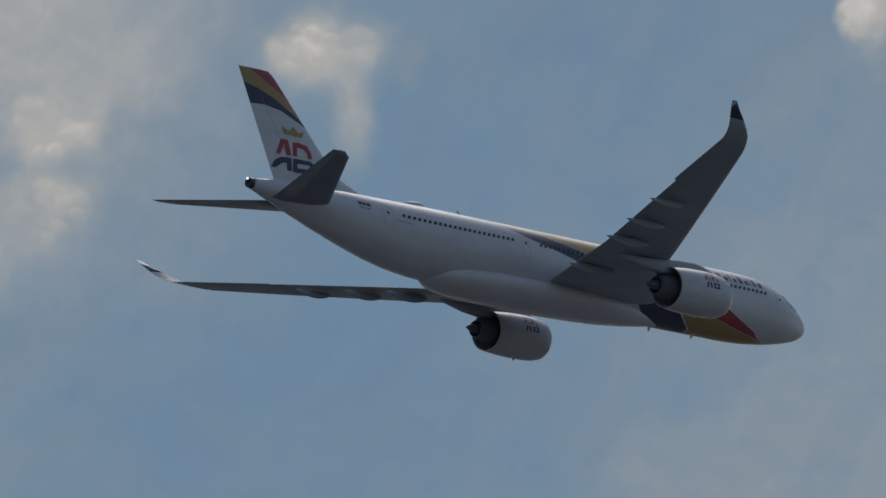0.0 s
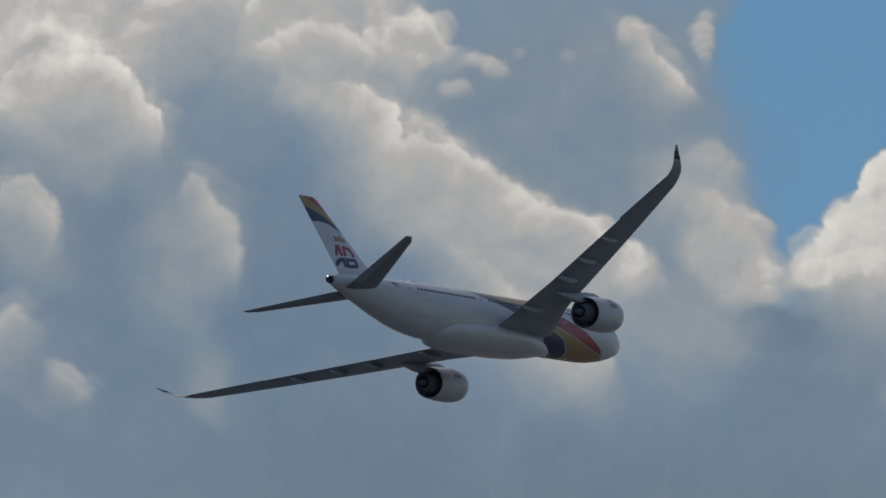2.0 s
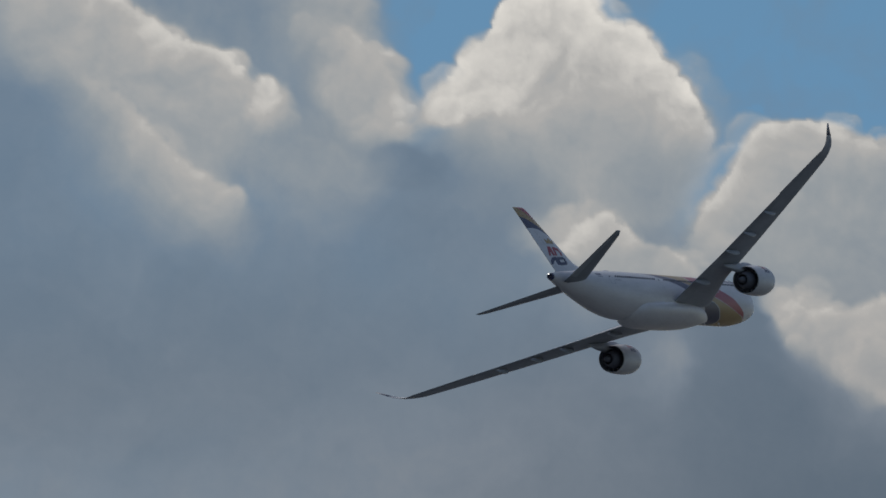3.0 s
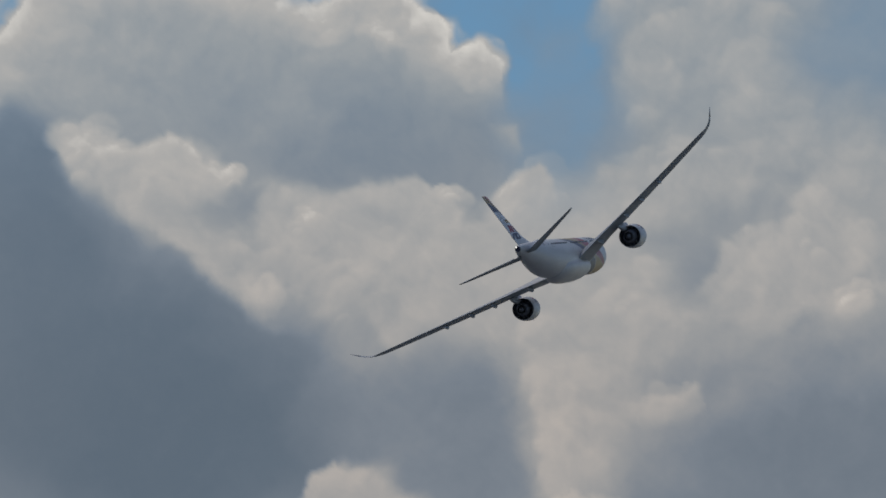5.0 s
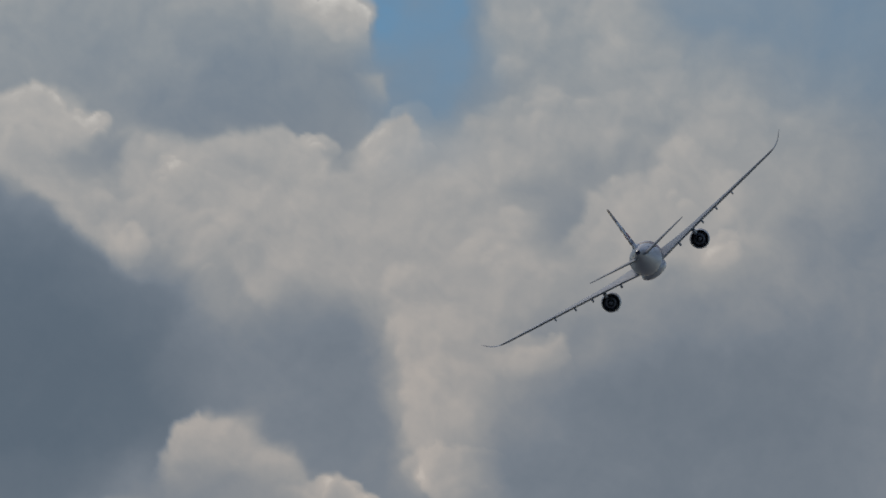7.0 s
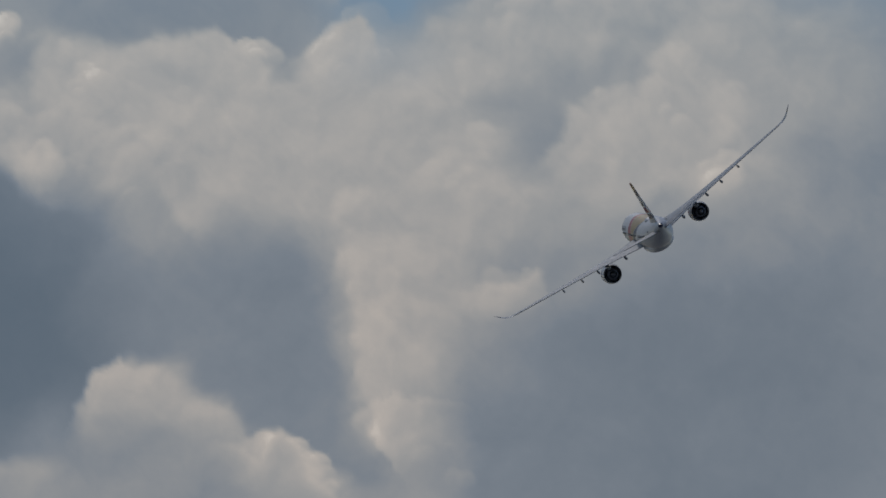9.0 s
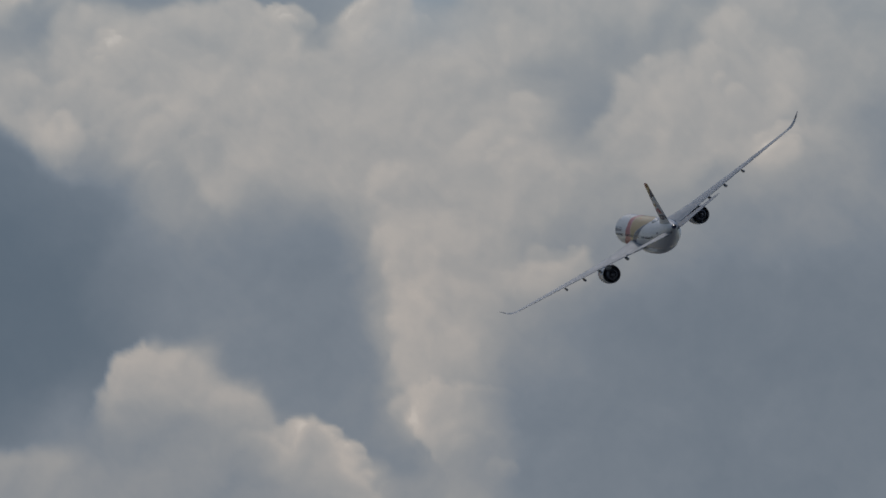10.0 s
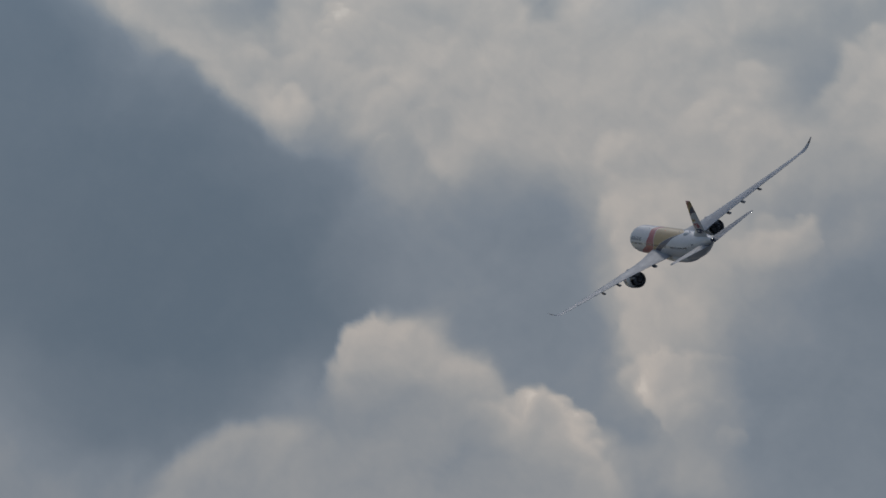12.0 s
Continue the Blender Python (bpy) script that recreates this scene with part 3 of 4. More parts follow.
# soft middle clouds
crest(0, 0, 1, 0.64, 0.52, 50, 10, (480, 345), (560, 310), (640, 290), (700, 320), (745, 355))
crest(0, 0, 1, 0.66, 0.52, 40, 8, (760, 335), (800, 300), (860, 265), (880, 300), (884, 330))
crest(0, 0, 1, 0.6, 0.53, 50, 14, (945, 315), (980, 275), (1060, 270), (1150, 290))
crest(0, 0, 1, 0.7, 0.5, 50, 8, (425, 890), (460, 820), (500, 795), (560, 830), (605, 865))
crest(0, 0, 1, 0.62, 0.54, 90, 14, (865, 880), (850, 800), (855, 700), (875, 640))
crest(0, 0, 1, 0.68, 0.56, 28, 8, (1038, 715), (1060, 680), (1110, 675), (1135, 650), (1150, 685))
crest(0, 0, 1, 0.6, 0.52, 60, 14, (1160, 530), (1180, 470), (1250, 420), (1290, 400))
# the low clouds at the end
crest(88.5, 326.7, 1.219, 0.64, 0.38, 46, 24, (412, 730), (430, 670), (480, 610), (520, 570), (600, 600), (640, 650), (700, 670), (745, 725))
crest(88.5, 326.7, 1.219, 0.7, 0.36, 34, 9, (665, 725), (720, 735), (765, 762), (780, 720), (800, 705), (835, 740), (860, 790), (910, 830), (945, 890))
crest(88.5, 326.7, 1.219, 0.54, 0.36, 40, 22, (110, 890), (170, 825), (240, 780), (300, 775), (400, 780))
crest(88.5, 326.7, 1.219, 0.68, 0.55, 90, 8, (1015, 790), (970, 710), (955, 650), (1000, 642), (1100, 655))
crest(88.5, 326.7, 1.219, 0.62, 0.54, 80, 14, (935, 630), (940, 500), (930, 400), (905, 290), (925, 245))
crest(88.5, 326.7, 1.219, 0.63, 0.52, 50, 16, (315, 235), (250, 185), (130, 85), (60, 30))
crest(88.5, 326.7, 1.219, 0.62, 0.52, 60, 12, (1262, 215), (1310, 150), (1340, 100), (1400, 70), (1480, 60))
crest(88.5, 326.7, 1.219, 0.57, 0.52, 40, 14, (642, 355), (600, 300), (540, 235))


def cloud_sheet():
    """The bank of cumulus: a glowing sheet in relief, far off, with light and shade painted into its whiteness; each
    puff draws its rim into billows, and thin cloud lets the blue through.
    """
    # chart: x to the right and y down, in units of 1/F radian from the chart's middle
    step = 4.2
    xs, ys = np.arange(-5750, 1900, step), np.arange(-1560, 1250, step)
    X, Y = np.meshgrid(xs, ys)
    wx = 46 * fbm(X, Y, 210, 3, 3) + 12 * fbm(X, Y, 50, 3, 5)
    wy = 46 * fbm(X, Y, 210, 3, 11) + 12 * fbm(X, Y, 50, 3, 13)
    # heads upon heads: large, middling and small
    heap = 0.52 * domes(X + wx, Y + wy, 120, 51) + 0.32 * domes(X + wx, Y + wy, 56, 52) + 0.16 * domes(X + 0.6 * wx, Y + 0.6 * wy, 27, 53)
    heap = heap - heap.mean()
    frill = 0.5 * domes(X + wx, Y + wy, 44, 54) + 0.3 * domes(X + 0.6 * wx, Y + 0.6 * wy, 24, 55) + 0.2 * domes(X, Y, 14, 56)
    frill = frill - frill.mean()
    wisp = fbm(X + wx, Y + wy, 170, 6, 17, 0.58)
    cover, white = np.full(X.shape, 0.74), np.full(X.shape, 0.27)
    white += 0.10 * fbm(X, Y, 620, 4, 29)
    for x, y, rx, ry, lean, cv, wt, soft, strength, ox, oy, zoom in BANKS:
        cx, cy = ox + x / zoom, oy + y / zoom
        rx, ry = rx / zoom, ry / zoom
        reach = max(rx, ry) * (1.6 + soft) + 80
        i0, i1 = np.searchsorted(xs, (cx - reach, cx + reach))
        j0, j1 = np.searchsorted(ys, (cy - reach, cy + reach))
        if i0 == i1 or j0 == j1:
            continue
        w = (slice(j0, j1), slice(i0, i1))
        c, s = math.cos(radians(lean)), math.sin(radians(lean))
        small = min(rx, ry)
        soft = soft * (0.6 if soft < 0.45 else 1.0)
        bend = min(1.0, small / 60)
        dx, dy = X[w] - cx + bend * wx[w], Y[w] - cy + bend * wy[w]
        d = np.hypot((c * dx + s * dy) / rx, (-s * dx + c * dy) / ry)
        rough = min(0.8, 30 / small)
        d = d - rough * (heap[w] if soft < 0.45 else 0.4 * heap[w] + 0.7 * wisp[w])
        a = np.clip((1 + soft - d) / (2 * soft), 0, 1)
        a = strength * a * a * (3 - 2 * a)
        bright = wt > 0.5 and soft < 0.75
        cover[w] += a * (cv - cover[w])
        white[w] += a * (wt - (0.07 if bright else 0) - white[w])
        if not bright:
            continue
        # heads crowd over a bright cloud, the lower ones before the upper; each is painted whitest on its sunward rim
        # and melts away below
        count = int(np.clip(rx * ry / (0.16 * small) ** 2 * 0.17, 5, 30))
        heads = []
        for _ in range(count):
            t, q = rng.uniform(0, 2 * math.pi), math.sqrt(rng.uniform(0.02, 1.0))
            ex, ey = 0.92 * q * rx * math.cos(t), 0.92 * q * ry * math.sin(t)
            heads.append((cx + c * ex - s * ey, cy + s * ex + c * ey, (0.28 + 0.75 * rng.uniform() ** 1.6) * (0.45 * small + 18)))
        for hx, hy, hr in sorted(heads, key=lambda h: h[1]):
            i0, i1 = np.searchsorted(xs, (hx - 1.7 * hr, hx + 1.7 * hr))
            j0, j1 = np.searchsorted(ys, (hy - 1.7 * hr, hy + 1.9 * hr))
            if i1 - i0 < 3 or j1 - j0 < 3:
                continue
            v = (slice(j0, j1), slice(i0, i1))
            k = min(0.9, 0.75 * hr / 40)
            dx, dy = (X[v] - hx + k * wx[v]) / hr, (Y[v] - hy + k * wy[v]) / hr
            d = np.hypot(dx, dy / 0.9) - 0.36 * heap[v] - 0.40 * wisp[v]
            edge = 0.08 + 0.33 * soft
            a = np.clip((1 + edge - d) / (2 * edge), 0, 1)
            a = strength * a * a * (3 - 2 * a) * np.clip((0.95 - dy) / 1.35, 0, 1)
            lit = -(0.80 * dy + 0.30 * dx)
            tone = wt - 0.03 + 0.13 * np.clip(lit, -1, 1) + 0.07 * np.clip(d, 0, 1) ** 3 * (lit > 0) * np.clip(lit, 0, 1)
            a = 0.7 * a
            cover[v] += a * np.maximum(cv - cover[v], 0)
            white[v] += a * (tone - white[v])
    for way, top, shade, depth, crisp in CRESTS:
        px, py = np.array(way).T
        reach = 3.2 * depth + 60
        i0, i1 = np.searchsorted(xs, (px.min() - reach, px.max() + reach))
        j0, j1 = np.searchsorted(ys, (py.min() - reach, py.max() + reach))
        w = (slice(j0, j1), slice(i0, i1))
        k = min(0.5, depth / 130)
        x, y = X[w] + k * wx[w], Y[w] + k * wy[w]
        best, side, along = np.full(x.shape, 1e9), np.zeros(x.shape), np.zeros(x.shape)
        run, total = 0.0, np.hypot(np.diff(px), np.diff(py)).sum()
        for ax, ay, bx, by in zip(px, py, px[1:], py[1:]):
            long = math.hypot(bx - ax, by - ay)
            tx, ty = (bx - ax) / long, (by - ay) / long
            f = np.clip((x - ax) * tx + (y - ay) * ty, 0, long)
            dist = np.hypot(x - ax - f * tx, y - ay - f * ty)
            inward = (y - ay) * tx - (x - ax) * ty
            # at a bend, of two equally near segments the one that is passed more squarely decides
            near = (dist < best - 1e-3) | ((dist < best + 1e-3) & (np.abs(inward) > np.abs(side)))
            best = np.where(near, dist, best)
            side = np.where(near, inward, side)
            along = np.where(near, run + f, along)
            run += long
        d = np.where(side >= 0, best, -best) + min(30, 0.5 * depth) * (0.35 * heap[w] + 1.5 * frill[w] + 0.5 * wisp[w])
        ends = soften(np.clip(np.minimum(along, total - along) / (0.16 * total), 0, 1), int(0.5 * depth / step) + 4)
        a = np.clip((d + crisp) / (2 * crisp), 0, 1)
        a = a * a * (3 - 2 * a) * ends * ends * (3 - 2 * ends) * np.exp(-(np.clip(d, 0, None) / (1.9 * depth)) ** 2)
        if crisp <= 5:  # clear sky right behind the sharpest edges
            clear = np.clip((-d - crisp) / 14, 0, 1) * np.exp(-(d / 42) ** 2) * ends
            cover[w] -= 0.9 * clear * cover[w]
        deep = np.clip(d, 0, None) / depth
        # painted light: full on the rim, fading into shade inwards
        tone = shade + (top - shade) * np.exp(-1.1 * deep) + 0.16 * (top - 0.2) * (heap[w] + 0.7 * frill[w])
        cover[w] += a * np.maximum(1 - cover[w], 0)
        white[w] += 0.92 * a * (tone - white[w])
    solid = np.clip(cover, 0, 1)
    white = white + solid * ((0.03 + 0.14 * np.clip(white, 0, 0.7)) * wisp + 0.08 * np.clip(white, 0, 0.8) * heap)
    thin = (solid > 0.02) * (1 - solid)
    cover = np.clip(cover + 0.6 * thin * wisp, 0, 1)
    # sunlight from up and to the left is painted onto the folds
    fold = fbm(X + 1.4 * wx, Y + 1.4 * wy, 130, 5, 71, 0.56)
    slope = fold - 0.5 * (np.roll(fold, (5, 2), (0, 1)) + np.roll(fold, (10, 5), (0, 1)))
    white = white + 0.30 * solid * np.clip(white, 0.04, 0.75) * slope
    # light from the same side, painted onto the lumps
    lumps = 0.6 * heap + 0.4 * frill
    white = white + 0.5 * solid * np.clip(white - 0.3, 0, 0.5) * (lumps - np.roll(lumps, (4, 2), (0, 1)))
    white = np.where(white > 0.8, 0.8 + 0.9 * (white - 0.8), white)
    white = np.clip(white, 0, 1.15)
    # onto a sphere about the viewer, whiter and denser cloud swelling towards it
    up = LOOK_UP - (Y - 441) / F
    across = (X - 784) / F
    side = 1.02156 * across + -0.03633 * across * across
    r = SKY_R - 90 * np.clip(white, 0, 1) * solid
    pts = np.stack([r * np.sin(side) * np.cos(up), r * np.cos(side) * np.cos(up), 1.7 + r * np.sin(up)], -1).reshape(-1, 3)
    rows, cols = X.shape
    base = (np.arange(rows - 1)[:, None] * cols + np.arange(cols - 1)).reshape(-1)
    quads = np.stack([base, base + cols, base + cols + 1, base + 1], -1)
    me = bpy.data.meshes.new("cloud_backdrop")
    me.vertices.add(len(pts))
    me.vertices.foreach_set("co", pts.reshape(-1))
    me.loops.add(quads.size)
    me.loops.foreach_set("vertex_index", quads.reshape(-1))
    me.polygons.add(len(quads))
    me.polygons.foreach_set("loop_start", np.arange(0, quads.size, 4))
    me.polygons.foreach_set("use_smooth", np.ones(len(quads), bool))
    me.update(calc_edges=True)
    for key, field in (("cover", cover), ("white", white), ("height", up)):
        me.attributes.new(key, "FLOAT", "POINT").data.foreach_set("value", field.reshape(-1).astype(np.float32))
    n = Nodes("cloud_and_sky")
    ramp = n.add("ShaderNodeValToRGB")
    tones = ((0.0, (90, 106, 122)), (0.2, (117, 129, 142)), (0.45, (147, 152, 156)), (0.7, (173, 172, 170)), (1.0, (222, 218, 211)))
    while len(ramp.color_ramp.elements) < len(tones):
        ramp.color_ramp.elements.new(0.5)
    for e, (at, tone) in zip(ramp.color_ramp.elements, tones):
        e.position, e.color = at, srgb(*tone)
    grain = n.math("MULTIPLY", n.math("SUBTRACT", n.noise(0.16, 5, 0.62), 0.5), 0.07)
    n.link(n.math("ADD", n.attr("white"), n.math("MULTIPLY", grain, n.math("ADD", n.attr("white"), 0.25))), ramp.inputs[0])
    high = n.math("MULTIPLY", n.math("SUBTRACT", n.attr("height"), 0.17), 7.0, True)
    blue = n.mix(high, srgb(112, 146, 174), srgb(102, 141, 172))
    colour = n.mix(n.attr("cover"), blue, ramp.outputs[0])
    # haze painted as a warm tint near the horizon, which takes the blue out
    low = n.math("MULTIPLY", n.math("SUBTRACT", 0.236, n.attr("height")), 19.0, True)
    haze_tint = n.add("ShaderNodeMix")
    haze_tint.data_type, haze_tint.blend_type = "RGBA", "MULTIPLY"
    haze_tint.inputs[7].default_value = (1.055, 0.985, 0.94, 1)
    n.link(low, haze_tint.inputs[0])
    n.link(colour, haze_tint.inputs[6])
    colour = haze_tint.outputs[2]
    # higher up the painted shade is tinted bluer
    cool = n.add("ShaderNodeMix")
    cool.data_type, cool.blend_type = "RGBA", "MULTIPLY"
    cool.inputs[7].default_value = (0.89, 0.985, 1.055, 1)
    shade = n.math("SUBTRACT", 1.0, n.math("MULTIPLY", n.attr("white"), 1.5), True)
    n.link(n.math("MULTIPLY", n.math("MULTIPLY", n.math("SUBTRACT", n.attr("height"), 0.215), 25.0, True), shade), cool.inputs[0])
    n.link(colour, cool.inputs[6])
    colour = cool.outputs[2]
    # the sheet gives off its painted light and shade; no lamp lights it
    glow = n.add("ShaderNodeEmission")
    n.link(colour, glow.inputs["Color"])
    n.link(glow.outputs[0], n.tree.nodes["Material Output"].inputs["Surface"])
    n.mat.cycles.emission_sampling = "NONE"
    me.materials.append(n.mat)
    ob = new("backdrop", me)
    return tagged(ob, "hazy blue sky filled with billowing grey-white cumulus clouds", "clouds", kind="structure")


ground()
clouds = cloud_sheet()
CLOUD_WAY = Vector((math.sin(54 / F) * math.cos(LOOK_UP - 254 / F), math.cos(54 / F) * math.cos(LOOK_UP - 254 / F), math.sin(LOOK_UP - 254 / F)))


# ---- the airliner: X forward, Y to its left, Z up, metres ----
BODY = np.array([  # X, middle height, radius
    (31.1, -0.78, 0.03), (30.95, -0.77, 0.36), (30.6, -0.70, 0.76), (30.05, -0.62, 1.10), (29.2, -0.47, 1.50), (28.2, -0.31, 1.88),
    (26.8, -0.15, 2.28), (25.2, -0.04, 2.58), (23.5, 0.0, 2.76), (21.5, 0.0, 2.82), (-10.0, 0.0, 2.82), (-13.5, 0.04, 2.78),
    (-16.0, 0.13, 2.66), (-19.0, 0.37, 2.40), (-22.0, 0.72, 2.03), (-25.0, 1.12, 1.60), (-28.0, 1.53, 1.12), (-30.0, 1.80, 0.76), (-31.2, 1.94, 0.50), (-31.6, 1.98, 0.42)])[::-1]


def smooth_interp(x, xp, fp):
    """Cubic Hermite through the stations, without overshoot."""
    x = np.asarray(x, float)
    h, d = np.diff(xp), np.diff(fp) / np.diff(xp)
    m = np.concatenate([[d[0]], np.where(d[:-1] * d[1:] > 0, 2 * d[:-1] * d[1:] / np.where(d[:-1] + d[1:] == 0, 1, d[:-1] + d[1:]), 0), [d[-1]]])
    i = np.clip(np.searchsorted(xp, x) - 1, 0, len(h) - 1)
    s = (x - xp[i]) / h[i]
    return (fp[i] * (1 + 2 * s) * (1 - s) ** 2 + h[i] * m[i] * s * (1 - s) ** 2 + fp[i + 1] * s * s * (3 - 2 * s) + h[i] * m[i + 1] * s * s * (s - 1))


def body_at(x):
    return float(smooth_interp(x, BODY[:, 0], BODY[:, 1])), max(0.02, float(smooth_interp(x, BODY[:, 0], BODY[:, 2])))


def body_point(x, turn, off=0.0):
    """On the skin: turn in degrees from the keel, positive on the left side."""
    z, r = body_at(x)
    return (x, (r + off) * math.sin(radians(turn)), z - (r + off) * math.cos(radians(turn)))


def set_fields(me, fields):
    for key, values in fields.items():
        me.attributes.new(key, "FLOAT", "POINT").data.foreach_set("value", np.asarray(values, np.float32))


def make_fuselage(plane):
    xs = np.concatenate([31.1 - 2.7 * np.linspace(0, 1, 26) ** 2, np.linspace(28.3, -31.6, 190)])
    seg = 96
    rings = [[body_point(x, 360 * j / seg) for j in range(seg)] for x in xs]
    me = mesh_of("fuselage", *loft(rings), M_BODY)
    outward(me)
    co = np.empty(len(me.vertices) * 3)
    me.vertices.foreach_get("co", co)
    co = co.reshape(-1, 3)
    mid = smooth_interp(co[:, 0], BODY[:, 0], BODY[:, 1])
    turn = np.degrees(np.arctan2(np.abs(co[:, 1]), mid - co[:, 2]))
    s = 30 - co[:, 0]
    navy = np.interp(turn, [0, 25, 54, 95, 119, 142, 165, 180], [19.0, 19.9, 21.6, 29.0, 34.0, 36.9, 40.5, 42.5])
    gold = np.interp(turn, [0, 16, 26, 45, 54, 70, 116, 131, 142, 165, 180], [13.4, 13.8, 14.6, 15.9, 17.2, 20.6, 28.2, 31.4, 34.2, 40.0, 42.3])
    red = np.interp(turn, [0, 25, 54, 70, 83, 100, 112, 142, 180], [3.5, 6.4, 13.2, 17.3, 20.9, 23.2, 23.7, 23.6, 22.0])
    nose = np.interp(turn, [0, 25, 37, 72, 100, 143, 180], [3.7, 6.0, 6.8, 11.4, 17.2, 19.6, 18.0])
    set_fields(me, {"sweep_navy": navy - s, "sweep_line": gold + 0.22 - s, "sweep_rim": red + 0.22 - s, "sweep_gold": gold - s, "sweep_red": red - s, "sweep_nose": nose - s})
    ob = part("fuselage", me, plane, "white fuselage with navy, gold and red sweeping bands")
    # tail end: the small turbine's dark outlet
    rings = [[(x, r * math.cos(a), 1.99 + r * math.sin(a)) for a in np.linspace(0, 2 * math.pi, 24, False)] for x, r in
             ((-31.55, 0.43), (-31.95, 0.36), (-32.0, 0.30), (-31.7, 0.26), (-31.65, 0.02))]
    part("exhaust_outlet", outward(mesh_of("outlet", *loft(rings), M_NAVY)), ob, "dark outlet at the tail's end")
    return ob


def skin_plate(name, x0, x1, t0, t1, material, off=0.015, nx=2, nt=2, slant=0.0):
    """A thin plate that follows the fuselage's skin."""
    top = [[body_point(x0 + (x1 - x0) * i / nx + slant * j / nt, t0 + (t1 - t0) * j / nt, off) for j in range(nt + 1)] for i in range(nx + 1)]
    low = [[body_point(x0 + (x1 - x0) * i / nx + slant * j / nt, t0 + (t1 - t0) * j / nt, -0.02) for j in range(nt + 1)] for i in range(nx + 1)]
    n = nt + 1
    verts = [p for r in top for p in r] + [p for r in low for p in r]
    k = (nx + 1) * n
    faces = [(i * n + j, i * n + j + 1, (i + 1) * n + j + 1, (i + 1) * n + j) for i in range(nx) for j in range(nt)]
    rim = [j for j in range(n)] + [i * n + nt for i in range(1, nx + 1)] + [nx * n + j for j in range(nt - 1, -1, -1)] + [i * n for i in range(nx - 1, 0, -1)]
    faces += [(a, b, b + k, a + k) for a, b in zip(rim, rim[1:] + rim[:1])]
    return outward(mesh_of(name, verts, faces, material, False))


def make_windows(body):
    """A row of cabin windows on each side, broken at the doors; each is an oval pane in a raised frame."""
    ring = [(0.13 * math.copysign(abs(math.cos(a)) ** 0.7, math.cos(a)), 0.22 * math.copysign(abs(math.sin(a)) ** 0.7, math.sin(a))) for a in np.linspace(0, 2 * math.pi, 12, False)]
    verts = [(x, 0.004, z) for x, z in ring] + [(x, -0.05, z) for x, z in ring]
    faces = [tuple(range(12))] + [(i, (i + 1) % 12, 12 + (i + 1) % 12, 12 + i) for i in range(12)]
    pane = outward(mesh_of("cabin_window", verts, faces, M_GLASS))
    doors = (4.2, 16.3, 34.65, 49.4)
    for side in (1, -1):
        s = 6.3
        while s < 48.3:
            if all(abs(s - d) > (1.15 if d != 34.65 else 1.45) for d in doors):
                x = 30 - s
                z, r = body_at(x)
                p = Vector(body_point(x, side * 107.5, 0.012))
                ob = part("window", pane, body)
                tilt = 17.5 if side > 0 else -17.5
                ob.matrix_basis = Matrix.Translation(p) @ pose(0, 0, 0, tilt, 0, 0 if side > 0 else 180)
            s += 0.533
        for d in doors:
            wide, low, high = (0.53, 84, 124) if d != 34.65 else (0.42, 86, 120)
            x = 30 - d
            frame_parts = ((x - wide, x - wide + 0.07, low, high), (x + wide - 0.07, x + wide, low, high), (x - wide, x + wide, low, low + 1.4), (x - wide, x + wide, high - 1.4, high))
            verts, faces = [], []
            for x0, x1, t0, t1 in frame_parts:
                me = skin_plate("edge", x0, x1, side * t0, side * t1, M_LINE, 0.01, 1, 6)
                base = len(verts)
                verts += [v.co[:] for v in me.vertices]
                faces += [[base + i for i in f.vertices] for f in me.polygons]
            part("cabin_door", mesh_of("cabin_door", verts, faces, M_SEAM, False), body, "white cabin door with a faint outline")
            part("door_window", skin_plate("door_window", x - 0.1, x + 0.1, side * 106, side * 111, M_GLASS, 0.014), body)
        # flight deck glazing
        for x0, x1, t0, t1 in ((28.8, 28.1, 114, 136), (28.0, 27.3, 112, 133), (29.1, 28.8, 140, 176)):
            part("cockpit_window", skin_plate("cockpit_window", x0, x1, side * t0, side * t1, M_GLASS, 0.03, 6, 6, -0.3), body, "dark flight deck window")
        # lettering that cannot be read: bars of its size
        for x0, wide, high in ((15.6, 0.12, 1), (16.3, 0.42, 1), (17.0, 0.4, 0.6), (17.6, 0.12, 1), (18.3, 0.4, 1), (19.0, 0.45, 0.55), (19.7, 0.12, 1), (20.1, 0.4, 0.5), (20.8, 0.44, 1), (21.5, 0.42, 0.6), (22.1, 0.12, 1), (22.5, 0.4, 1), (23.2, 0.5, 0.7)):
            part("lettering_bar", skin_plate("lettering_bar", x0, x0 + wide, side * 119, side * (119 + 16 * high), M_NAVY, 0.012, 2, 3), body)
        for x0, wide, t0, t1, mat in ((-21.0, 0.36, 112, 120, M_NAVY), (-21.43, 0.3, 112, 120, M_NAVY), (-21.8, 0.38, 112, 120, M_NAVY), (-21.1, 0.4, 104, 107, M_LINE), (-21.65, 0.5, 104, 107, M_LINE)):
            part("marking_bar", skin_plate("marking_bar", x0, x0 - wide, side * t0, side * t1, mat, 0.012), body)
        part("cargo_door_seam", skin_plate("seam", -17.0, -18.7, side * 97, side * 98.5, M_LINE, 0.01, 3, 1), body)


def fairing_rings(stations, power=2.6, seg=40):
    rings = []
    for x, z, wide, high in stations:
        ring = []
        for a in np.linspace(0, 2 * math.pi, seg, False):
            c, s = math.cos(a), math.sin(a)
            ring.append((x, wide * math.copysign(abs(c) ** (2 / power), c), z + high * math.copysign(abs(s) ** (2 / power), s)))
        rings.append(ring)
    return rings


